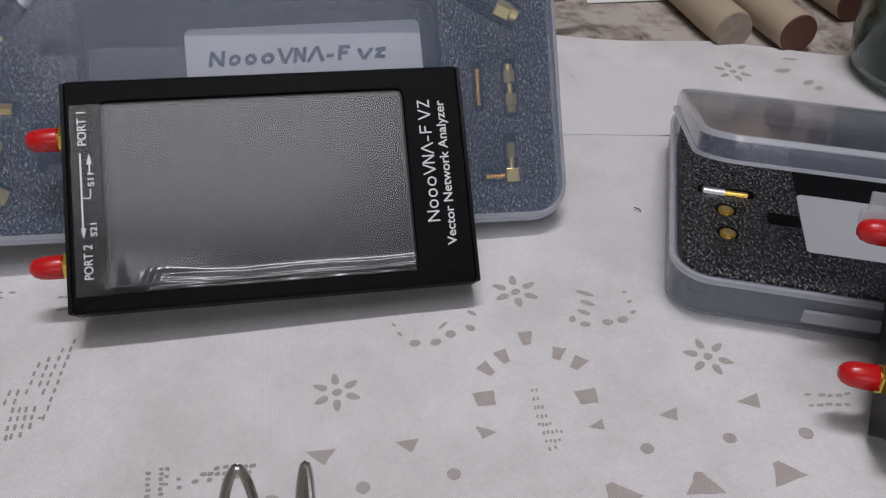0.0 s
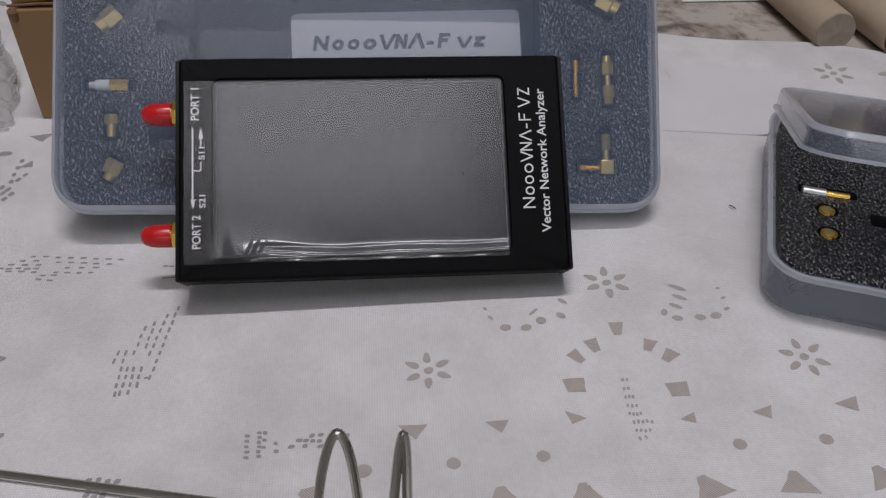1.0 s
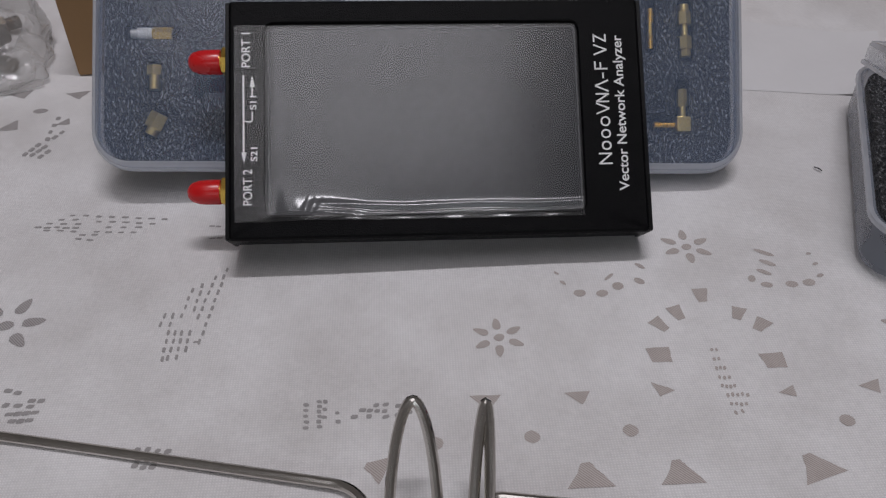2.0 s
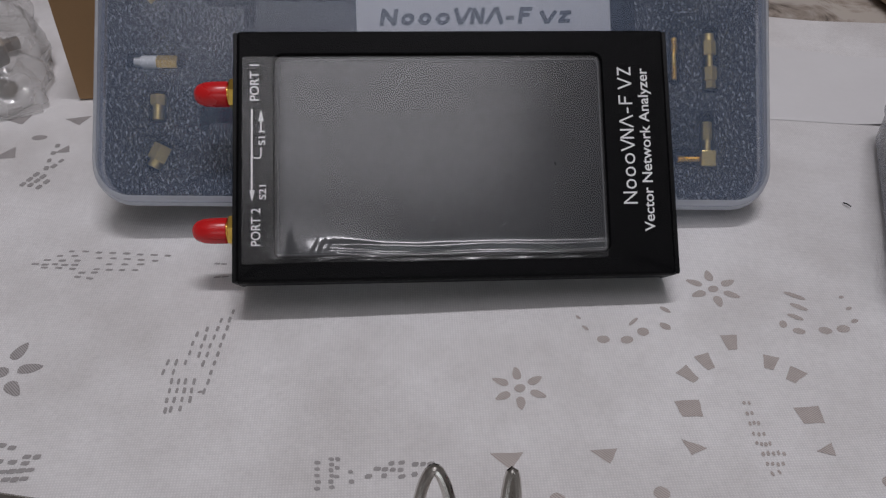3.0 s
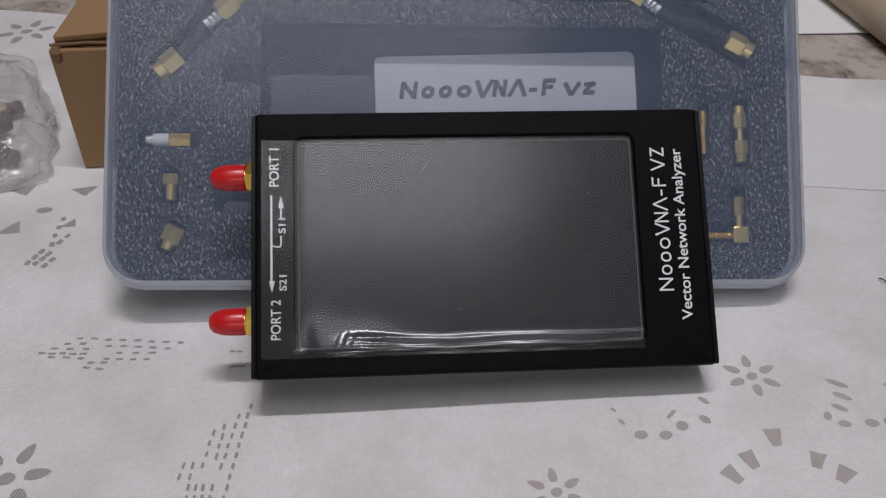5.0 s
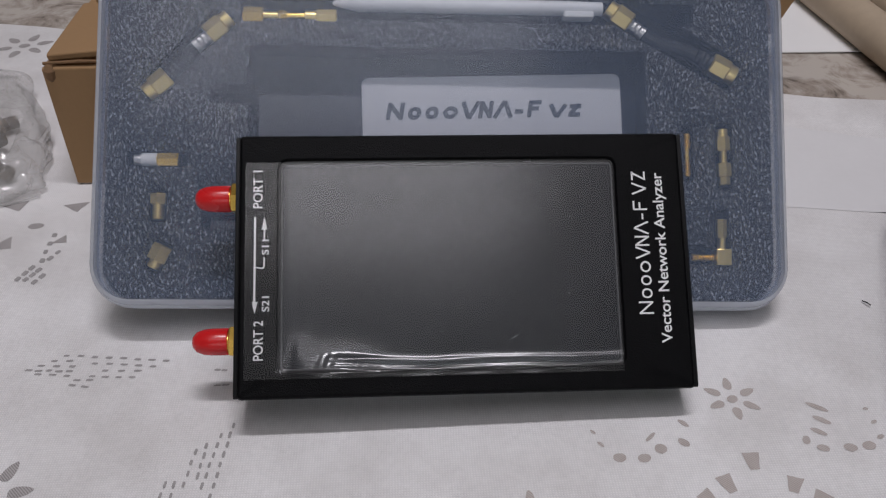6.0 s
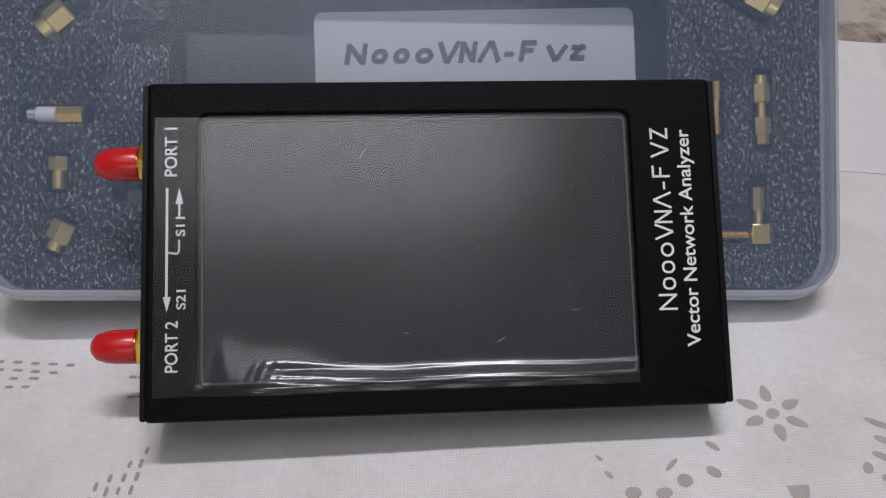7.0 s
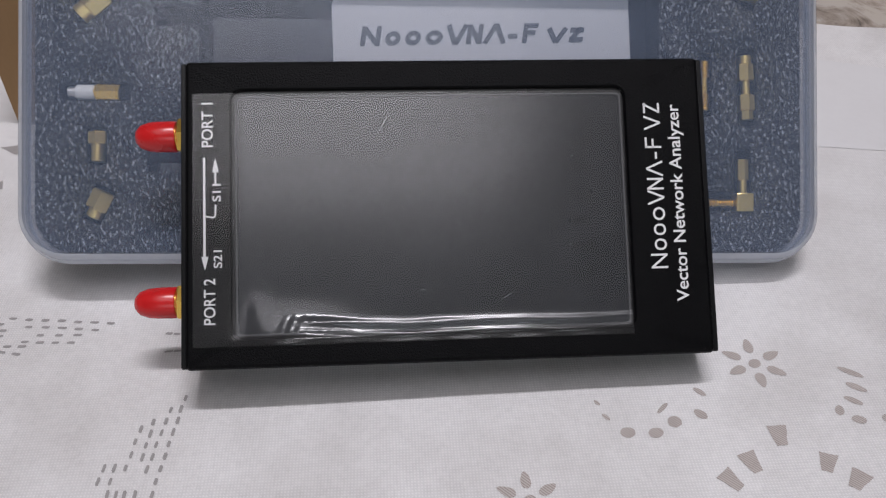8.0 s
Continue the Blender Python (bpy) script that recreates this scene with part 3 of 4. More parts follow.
hatching(((0.1747, -0.0834, 0.1790, -0.0841, 2), (0.1736, -0.0875, 0.1847, -0.0888, 5), (0.1812, -0.0851, 0.1869, -0.0851, 3)), 0.0022, 0.0011, M_SHEER)

speck_bm = tube([(0.1547, 0.0143, 0.0007), (0.1556, 0.0131, 0.0010), (0.1565, 0.0119, 0.0007)], 0.00024, 6)
tagged(link_mesh("crumb", speck_bm, M_CABLE), "tiny dark crumb lying on the white tablecloth", "crumb")

# thin white sheet draped from the cloth onto the open case
bm = bmesh.new()
rows = []
for j in range(21):
    v = j / 20
    row = []
    for i in range(41):
        u = i / 40
        x = (0.134 + 0.069 * u) * (1 - v) + (0.158 + 0.066 * u) * v
        y = (0.072 - 0.0095 * u) * (1 - v) + (0.138 - 0.024 * u) * v
        z = 0.00018 + 0.0030 * max(0.0, (u - 0.70) / 0.30) ** 1.5 + 0.0004 * v * noise.noise(Vector((x * 60, y * 60, 7.0)))
        row.append(bm.verts.new((x, y, z + cloth_height(x, y))))
    rows.append(row)
for j in range(20):
    for i in range(40):
        bm.faces.new((rows[j][i], rows[j][i + 1], rows[j + 1][i + 1], rows[j + 1][i]))
tagged(link_mesh("tissue_sheet", bm, M_TISSUE), "thin white tissue sheet draped onto the open case", "tissue")

# ---------------------------------------------------------------- the analyzer
DEVICE = axes((0.0201, -0.0041, 0.0381), (0.9997, 0.0052, -0.0251), (0.0218, -0.6836, 0.7295))
W, D, THICK = 0.1264, 0.0738, 0.0172


def emblem(shapes, height, m, material, parent, bold=0.125):
    """A line of plain shapes: bars, slants, rings and zigzags, (kind, start, width, height share) each."""
    t = height * bold
    for kind, s, w, share in shapes:
        bm = bmesh.new()
        h = height * share

        def stroke(ax, ay, bx, by):
            d = Vector((bx - ax, by - ay, 0)).normalized() * (t / 2)
            n = Vector((-d.y, d.x, 0))
            p, q = Vector((ax, ay, 0)), Vector((bx, by, 0))
            low = [p - n, q - n, q + n, p + n]
            skin(bm, [[tuple(v) for v in low], [(v.x, v.y, 0.00005) for v in low]])

        if kind == "ring":
            f = lambda k, z: lift(rrect(w - 2 * k, h - 2 * k, (w / 2 - k) * 0.95, s + w / 2, h / 2, 5), z)
            skin(bm, [f(0, 0), f(0, 0.00005), f(t, 0.00005), f(t, 0)], ring=True)
        elif kind == "zigzag":
            stroke(s + t / 2, 0, s + t / 2, h)
            stroke(s + t / 2, h - t / 3, s + w - t / 2, t / 3)
            stroke(s + w - t / 2, 0, s + w - t / 2, h)
        elif kind == "down":
            stroke(s, h, s + w / 2, 0)
            stroke(s + w / 2, 0, s + w, h)
        elif kind == "up":
            stroke(s, 0, s + w / 2, h)
            stroke(s + w / 2, h, s + w, 0)
        elif kind == "comb":
            stroke(s + t / 2, 0, s + t / 2, h)
            stroke(s, h - t / 2, s + w, h - t / 2)
            stroke(s, h * 0.52, s + w * 0.85, h * 0.52)
        elif kind == "dash":
            stroke(s, height * 0.36, s + w, height * 0.36)
        else:
            stroke(s, h - t / 2, s + w, h - t / 2)
            stroke(s + w - t / 2, h, s + w * 0.1, t / 2)
            stroke(s, t / 2, s + w, t / 2)
        bmesh.ops.transform(bm, matrix=m, verts=bm.verts)
        part("title_shape", bm, material, parent)


def title_line(length, last=1.0):
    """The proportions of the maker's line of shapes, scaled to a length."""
    k = length / 42.4
    rows = (("zigzag", 0, 3.7, 1), ("ring", 4.6, 2.9, 0.74), ("ring", 8.4, 2.9, 0.74), ("ring", 12.2, 3.3, 0.74), ("down", 16.3, 3.4, 1), ("zigzag", 20.0, 3.0, 1), ("up", 23.6, 3.6, 1),
            ("dash", 27.9, 1.8, 1), ("comb", 30.7, 2.8, 1), ("down", 35.6, 3.3, last), ("hook", 39.8, 2.6, last))
    return [(a, b * k, c * k, d) for a, b, c, d in rows]


def build_analyzer():
    dev = thing("network_analyzer", DEVICE, "black metal network analyzer with filmed dark screen leaning on a case", "analyzer", "network analyzers")
    # upper shell: a thick frame with a window for the screen
    out = rrect(W, D, 0.0012, 0, 0, 6)
    out_b = rrect(W - 0.0007, D - 0.0007, 0.0010, 0, 0, 6)
    out_c = rrect(W - 0.0020, D - 0.0020, 0.0008, 0, 0, 6)
    win = rrect(0.0962, 0.0596, 0.0026, -0.0042, -0.0001, 6)
    win_b = rrect(0.0970, 0.0604, 0.0030, -0.0042, -0.0001, 6)
    bm = bmesh.new()
    skin(bm, [lift(out, -0.0095), lift(out, -0.0010), lift(out_b, -0.0003), lift(out_c, 0), lift(win_b, 0), lift(win, -0.0004), lift(win, -0.0060), lift(out_c, -0.0095)], ring=True)
    part("upper_shell", bm, M_SHELL, dev, "black textured metal upper shell")
    bm = slab(W - 0.0042, D - 0.0022, -THICK, -0.0090, 0.0015, 0.0008)
    for k in range(6):
        slab(0.012, 0.0016, -THICK - 0.0003, -THICK + 0.0006, 0.0006, 0.0002, -0.045 + 0.018 * k, 0.02, 2, bm)
    part("lower_shell", bm, M_SHELL_DARK, dev)
    for sx in (-1, 1):
        bm = bmesh.new()
        slab(D - 0.0006, THICK - 0.0012, -0.0006, 0.0006, 0.0008, 0.0002, 0, 0, 3, bm)
        bmesh.ops.transform(bm, matrix=Matrix.Translation((sx * (W / 2 + 0.0004), 0, -THICK / 2)) @ Euler((radians(90), 0, radians(90))).to_matrix().to_4x4(), verts=bm.verts)
        part("end_plate", bm, M_SHELL_DARK, dev)
    part("bezel", slab(0.0972, 0.0602, -0.0058, -0.0012, 0.0026, 0.0002, -0.0042, -0.0001), M_BEZEL, dev)
    screen = part("screen", slab(0.0940, 0.0570, -0.0040, -0.0009, 0.0012, 0.0002, -0.0042, -0.0005), M_SCREEN, dev, "dark grey glossy touch screen, switched off")
    # thin pale ring along the edge of the panel
    f = lambda k, z: lift(rrect(0.0940 - 2 * k, 0.0570 - 2 * k, 0.0012, -0.0042, -0.0005, 4), z)
    part("panel_edge", skin(bmesh.new(), [f(-0.0003, -0.0020), f(-0.0003, -0.00075), f(0.0001, -0.00075), f(0.0001, -0.0020)], ring=True), M_EDGE, screen, "pale line along the edge of the touch panel")
    # faint darker marks on the screen: a column at right, four small ones
    for k in range(7):
        part("faint_mark", slab(0.0058, 0.0024, -0.0010, -0.00087, 0.0011, 0.00005, 0.0316 + 0.0006 * (k % 2), 0.0226 - 0.0065 * k), M_GHOST, screen)
    for kx, ky in ((-0.0335, 0.0105), (-0.0333, -0.0030), (-0.0105, 0.0108), (0.0120, -0.0180)):
        part("faint_mark", slab(0.0026, 0.0015, -0.0010, -0.00087, 0.0007, 0.00005, kx, ky), M_GHOST, screen)
    for _ in range(26):
        bm = slab(random.uniform(0.00018, 0.0005), random.uniform(0.00015, 0.0003), -0.0009, -0.00078, 0.0001, 0.00002)
        bmesh.ops.transform(bm, matrix=pose(random.uniform(-0.046, 0.040), random.uniform(-0.026, 0.026), 0.0004, 0, 0, random.uniform(0, 180)), verts=bm.verts)
        part("dust_speck", bm, M_DUST, screen)
    for fx, fy, fl, fa in ((0.0130, -0.0215, 0.0022, 28), (-0.0075, -0.0195, 0.0014, -12), (-0.016, 0.021, 0.004, 60)):
        bm = slab(fl, 0.00012, -0.0009, -0.0008, 0.00005, 0.00001)
        bmesh.ops.transform(bm, matrix=pose(fx, fy, 0.0004, 0, 0, fa), verts=bm.verts)
        part("scratch", bm, M_DUST, screen)
    # clear film with a puckered lower edge
    bm = bmesh.new()
    nx, ny = 200, 120
    x0, x1, y0, y1 = -0.0613, 0.0432, -0.0316, 0.0288
    rows = []
    for j in range(ny + 1):
        v = (j / ny) ** 1.6
        row = []
        for i in range(nx + 1):
            u = i / nx
            x, y = x0 + (x1 - x0) * u, y0 + (y1 - y0) * v
            over = max(0.0, min(1.0, (x + 0.053) / 0.004))
            z = 0.00042 + 0.00016 * noise.noise(Vector((x * 35, y * 35, 2.2))) - 0.0007 * over
            z += 0.0007 * over * max(0.0, min(1.0, (-0.0290 - y) / 0.0012))
            swell = math.exp(-((x + 0.0370) / 0.0105) ** 2)
            sway = 0.0002 * math.sin(x * 160) + 0.0002 * noise.noise(Vector((x * 140, 0, 8.0)))
            right = max(0.0, min(1.0, (x + 0.040) / 0.008))
            for ridge, tall, wide in ((-0.0273, 0.00062, 0.0010), (-0.0293, 0.00050, 0.0007)):
                z += right * tall * (1 + 0.3 * noise.noise(Vector((x * 90, ridge * 999, 3.0)))) * math.exp(-((y - ridge - sway - 0.0008 * swell) / wide) ** 2)
            z += 0.0025 * swell * math.exp(-((y + 0.0305) / 0.0052) ** 2)
            fold = 2 * math.pi * (0.92 * (x + 0.040) - 0.38 * (y + 0.03)) / (0.0019 + 0.05 * abs(y + 0.031))
            z += 0.00005 * swell * math.exp(-((y + 0.0265) / 0.0050) ** 2) * math.sin(fold + 2 * noise.noise(Vector((x * 260, y * 90, 5.0))))
            z += 0.0006 * math.exp(-((x + 0.0460) / 0.0030) ** 2) * math.exp(-((y + 0.0250) / 0.0045) ** 2)
            z += 0.0002 * over * math.exp(-((y - y0) / 0.0008) ** 2) * (1 + 0.6 * math.sin(x * 420))
            row.append(bm.verts.new((x, y, z)))
        rows.append(row)
    for j in range(ny):
        for i in range(nx):
            bm.faces.new((rows[j][i], rows[j][i + 1], rows[j + 1][i + 1], rows[j + 1][i]))
    part("protective_film", bm, M_FILM, dev, "clear peeling protective film with puckered lower edge")
    # printing
    up = lambda x, y: Matrix.Translation((x, y, 0.00006)) @ pose(0, 0, 0, 0, 0, 90)
    writing("lettering", "PORT 1", 0.0026, up(-0.0566, 0.0156), M_WHITE_INK, dev, 0.00004, 0.0108)
    writing("lettering", "PORT 2", 0.0026, up(-0.0562, -0.0266), M_WHITE_INK, dev, 0.00004, 0.0108)
    writing("lettering", "S11", 0.0019, up(-0.0548, 0.0026), M_WHITE_INK, dev, 0.00004, 0.0042)
    writing("lettering", "S21", 0.0019, up(-0.0546, -0.0132), M_WHITE_INK, dev, 0.00004, 0.0042)
    writing("lettering", "Vector Network Analyzer", 0.0030, up(0.0574, -0.0241), M_WHITE_INK, dev, 0.00005, 0.0490)
    emblem(title_line(0.0412), 0.0041, up(0.0526, -0.0160), M_WHITE_INK, dev)
    # signal arrows
    def head(bm, x, tip, foot):
        tri = ((x, tip), (x - 0.00085, foot), (x + 0.00085, foot))
        skin(bm, [lift(tri, 0.0), lift(tri, 0.00005)])

    arrow = bmesh.new()
    slab(0.00055, 0.0242, 0, 0.00005, 0.0001, 0.00001, -0.0586, 0.0012, 2, arrow)
    head(arrow, -0.0585, -0.0136, -0.0104)
    part("arrow_mark", arrow, M_WHITE_INK, dev)
    arrow = bmesh.new()
    tube(rounded_path([(-0.0585, -0.0008, 0.00002), (-0.0560, -0.0013, 0.00002), (-0.0560, 0.0019, 0.00002)], 0.0014), 0.00022, 6, arrow)
    slab(0.00045, 0.0030, 0, 0.00005, 0.0001, 0.00001, -0.0560, 0.0084, 2, arrow)
    head(arrow, -0.0560, 0.0132, 0.0097)
    part("arrow_mark", arrow, M_WHITE_INK, dev)
    # two ports with red caps
    for py in (0.0205, -0.0206):
        m = Matrix.Translation((-W / 2 - 0.0008, py, -0.0085)) @ Euler((0, radians(-90), 0)).to_matrix().to_4x4()
        bm = bmesh.new()
        hexa = [(0.0046 * math.cos(radians(60 * i)), 0.0046 * math.sin(radians(60 * i))) for i in range(6)]
        hexb = [(x * 0.92, y * 0.92) for x, y in hexa]
        skin(bm, [lift(hexa, 0), lift(hexa, 0.0021), lift(hexb, 0.0025)])
        bmesh.ops.transform(bm, matrix=m, verts=bm.verts)
        turned([(0.0031, 0.0), (0.0031, 0.0060)], 20, bm, m)
        port = part("port", bm, M_GOLD, dev, "gold-plated threaded port with hex nut")
        prof = [(0.0030, 0.0029), (0.0037, 0.0029), (0.00385, 0.0033), (0.0038, 0.0075), (0.0036, 0.0096), (0.0029, 0.0116), (0.0017, 0.0127), (0.0006, 0.0130)]
        part("port_cap", turned(prof, 28, None, m), M_RED, port, "red vinyl dust cap", 60)
    return dev


analyzer = build_analyzer()
second = copy_thing(analyzer, Matrix.Translation((0.2482, -0.1125, 0.0378)) @ pose(0, 0, 0, 0, 0, -22.5) @ DEVICE.to_3x3().to_4x4())
tagged(second, "black metal network analyzer with red-capped ports beside an open case")

# ---------------------------------------------------------------- hinged clear cases
CASE = axes((0.0025, 0.0385, 0.0385), (0.9992, -0.0203, -0.0349), (0.0081, -0.7462, 0.6657)) @ Matrix.Translation((0.0142, 0.0145, 0))
CW, CD = 0.2180, 0.1100


def tray(w, d, r, z_open, z_shut, wall, soften):
    """A thin-walled tray, shut at z_shut and open at z_open."""
    s = 1 if z_open > z_shut else -1
    f = lambda k: rrect(w - 2 * k, d - 2 * k, max(r - k, 0.0015), 0, 0, 8)
    loops = [lift(f(wall), z_open), lift(f(0), z_open)]
    loops += [lift(f(0), z_shut + s * soften), lift(f(soften * 0.3), z_shut + s * soften * 0.3), lift(f(soften), z_shut)]
    loops += [lift(f(soften), z_shut + s * wall), lift(f(wall), z_shut + s * (soften + wall))]
    bm = bmesh.new()
    rows = [[bm.verts.new(p) for p in loop] for loop in loops]
    n = len(rows[0])
    for a, b in ((0, 1), (1, 2), (2, 3), (3, 4), (5, 6), (6, 0)):
        for i in range(n):
            bm.faces.new((rows[a][i], rows[a][(i + 1) % n], rows[b][(i + 1) % n], rows[b][i]))
    bm.faces.new(rows[4])
    bm.faces.new(rows[5])
    return bm


def rim_band(w, d, r, z0, z1, out):
    f = lambda k: rrect(w + 2 * k, d + 2 * k, r + k, 0, 0, 8)
    bm = bmesh.new()
    return skin(bm, [lift(f(-0.0004), z0), lift(f(out), z0), lift(f(out * 1.1), (z0 + z1) / 2), lift(f(out), z1), lift(f(-0.0004), z1)], ring=True)


def build_case(m, label, lid_turn, foot):
    """Origin on the foam's face; the lid is hinged along the far long side."""
    case = thing("storage_case", m, label, "case", "clear storage cases")
    base = part("base", tray(CW, CD, 0.0125, 0.0005, -0.0175, 0.0012, foot), M_WALL_PLASTIC, case, "milky clear plastic tray")
    part("base_rim", rim_band(CW, CD, 0.0125, -0.0012, 0.0006, 0.0010), M_RIM, base)
    lid = part("lid", tray(CW, CD, 0.0125, 0.0012, 0.0070 if lid_turn == 0 else 0.0090, 0.0011, 0.0022), M_LID if lid_turn == 0 else M_LID_CLEAR, case, "clear plastic lid")
    if lid_turn:
        turn = Matrix.Translation((0, CD / 2, 0.0008)) @ pose(0, 0, 0, -lid_turn) @ Matrix.Translation((0, -CD / 2, -0.0008))
    else:
        turn = Matrix()
    lid.matrix_local = turn
    top = 0.0070 if lid_turn == 0 else 0.0090
    f = lambda k, z: lift(rrect(CW + 0.0004 - 2 * k, CD + 0.0004 - 2 * k, 0.0127 - k, 0, 0, 8), z)
    bm = skin(bmesh.new(), [f(-0.0010, 0.0010), f(-0.0010, 0.0022), f(0, 0.0024), f(0, top - 0.0020), f(0.0004, top - 0.0008), f(0.0012, top + 0.0002), f(0.0018, top + 0.0002), f(0.0012, top - 0.0006), f(0.0007, top - 0.0022), f(0.0007, 0.0010)], ring=True)
    if lid_turn:
        bm.free()
        bm = skin(bmesh.new(), [f(-0.0008, 0.0010), f(-0.0008, 0.0021), f(0.0002, 0.0021), f(0.0002, 0.0010)], ring=True)
        part("lid_crest", skin(bmesh.new(), [f(0.0004, top - 0.0012), f(0.0010, top + 0.0001), f(0.0020, top + 0.0003), f(0.0020, top - 0.0001), f(0.0008, top - 0.0016)], ring=True), M_RIM, lid)
    part("lid_rim", bm, M_RIM, lid, "whitish moulded lid edge", 60)
    for lx in (-0.055, 0.055):
        front = -CD / 2 - 0.0012
        bm = bmesh.new()
        slab(0.0100, 0.0016, -0.0072, -0.0015, 0.0006, 0.0003, lx, front - 0.0010, 3, bm)
        slab(0.0220, 0.0014, -0.0110, -0.0070, 0.0006, 0.0003, lx + 0.004, front - 0.0012, 3, bm)
        part("latch", bm, M_RIM, lid, "moulded clear latch tab") if lid_turn else part("latch", bm, M_RIM, lid)
        part("latch_catch", slab(0.0240, 0.0016, -0.0105, -0.0060, 0.0006, 0.0003, lx, front + 0.0002, 3), M_RIM, base)
        part("lid_tab", slab(0.0020, 0.0012, 0.0030, 0.0064, 0.0005, 0.0002, lx, front + 0.0008, 3), M_RIM, lid)
    for lx in (-0.07, 0.07):
        pin = tube([(lx - 0.012, CD / 2 + 0.0014, 0.0008), (lx + 0.012, CD / 2 + 0.0014, 0.0008)], 0.0016, 10)
        part("hinge", pin, M_RIM, base)
    return case


case_shut = build_case(CASE, "shut milky clear plastic case of adapters, propped upright on a carton", 0, 0.0100)
OPEN_CASE = Matrix.Translation((0.2656, -0.0330, 0.0175)) @ pose(0, 0, 0, 0, 0, -22)
case_open = build_case(OPEN_CASE, "half-open clear plastic case with black foam on the tablecloth", 20.5, 0.0040)
tagged(case_open, "half-open clear plastic case with black foam on the tablecloth")


def cutter(w, d, z0, z1, cx, cy, turn=0.0, r=0.0012):
    bm = slab(w, d, z0, z1, r, 0.0001, 0, 0, 3)
    bmesh.ops.transform(bm, matrix=Matrix.Translation((cx, cy, 0)) @ pose(0, 0, 0, 0, 0, turn), verts=bm.verts)
    return link_mesh("cutter", bm, M_RECESS_SHADE)


# foam of the shut case; places are measured from the middle of the foam
def at(u, v):
    return u - 0.0142, v - 0.0145


foam = link_mesh("foam_insert", slab(CW - 0.0034, CD - 0.0036, -0.0155, 0.0, 0.0105, 0.0006, 0, 0, 8), M_FOAM)
cuts = []
for u, v, w, d, turn, deep in ((0.0155, 0.0055, 0.1290, 0.0750, 0, 0.012), (-0.0540, 0.0268, 0.0140, 0.0062, 0, 0.012), (-0.0550, -0.0110, 0.0160, 0.0110, 0, 0.012),
                               (-0.0770, 0.0054, 0.0190, 0.0050, 0, 0.004), (-0.0764, -0.0094, 0.0056, 0.0105, 0, 0.004), (-0.0760, -0.0255, 0.0058, 0.0105, -25, 0.004),
                               (0.0934, 0.0092, 0.0040, 0.0180, 0, 0.004), (0.1056, 0.0086, 0.0056, 0.0220, 0, 0.004), (0.1042, -0.0170, 0.0050, 0.0160, 0, 0.004), (0.0990, -0.0240, 0.0130, 0.0056, 0, 0.004),
                               (-0.0690, 0.0400, 0.0340, 0.0078, 46, 0.006), (0.0890, 0.0470, 0.0480, 0.0110, -30, 0.006), (0.0220, 0.0555, 0.1480, 0.0075, 0, 0.005)):
    cx, cy = at(u, v)
    cuts.append(cutter(w, d, -deep, 0.002, cx, cy, turn))
carved(foam, cuts)
foam.matrix_world = CASE
tagged(foam, "black foam insert with cut recesses inside the shut case", "foam insert", "foam inserts")
pit_x, pit_y = at(0.0155, 0.0055)
card_bm = slab(0.1225, 0.0590, -0.0119, -0.0112, 0.001, 0.0002, pit_x - 0.0017, pit_y - 0.0055)
pit = tagged(link_mesh("foam_pad", card_bm, M_PIT), "grey foam pad in the recess of the case", "foam pad")
pit.matrix_world = CASE
plug_x, plug_y = at(-0.0570, -0.0160)
plug_pad = tagged(link_mesh("foam_pad", slab(0.0085, 0.0052, -0.0119, -0.0060, 0.0008, 0.0003, plug_x, plug_y), M_PIT), "small grey foam block in a side recess of the case", "foam pad")
plug_pad.matrix_world = CASE
px, py = at(0.0313, 0.0045)
leaf = link_mesh("instruction_card", slab(0.0875, 0.0650, -0.0006, 0.0006, 0.0025, 0.0002), M_MANUAL)
leaf.matrix_world = CASE @ Matrix.Translation((px, py, -0.0104)) @ pose(0, 0, 0, 0, 0, 2.0)
tagged(leaf, "white printed instruction card lying in the case recess", "card")
lean = Matrix(((1, 0.18, 0, -0.0360), (0, 1, 0, 0.0180), (0, 0, 1, 0.0007), (0, 0, 0, 1)))
emblem(title_line(0.0655, 0.74), 0.0058, lean, M_INK, leaf, 0.25)


# small gold adapters lying in the foam
def hexbar(bm, m, r, z0, z1):
    a = [(r * math.cos(radians(60 * i)), r * math.sin(radians(60 * i))) for i in range(6)]
    b = [(x * 0.9, y * 0.9) for x, y in a]
    skin(bm, [[tuple(m @ Vector(p)) for p in lift(l, z)] for l, z in ((b, z0), (a, z0 + r * 0.12), (a, z1 - r * 0.12), (b, z1))])
    return bm


def threaded(bm, m, r, z0, z1):
    prof, z = [], z0
    while z < z1:
        prof += [(r * 0.88, z), (r, z + 0.00018), (r, z + 0.00030), (r * 0.88, z + 0.00048)]
        z += 0.0005
    return turned(prof + [(r * 0.7, z1 + 0.0003)], 16, bm, m)


def lying(u, v, turn, h=-0.0012):
    """In the foam's frame: a piece whose axis lies in the foam's face, turned from the u axis."""
    x, y = at(u, v)
    return Matrix.Translation((x, y, h)) @ pose(0, 0, 0, 0, 0, turn) @ pose(0, 0, 0, 0, 90, 0)


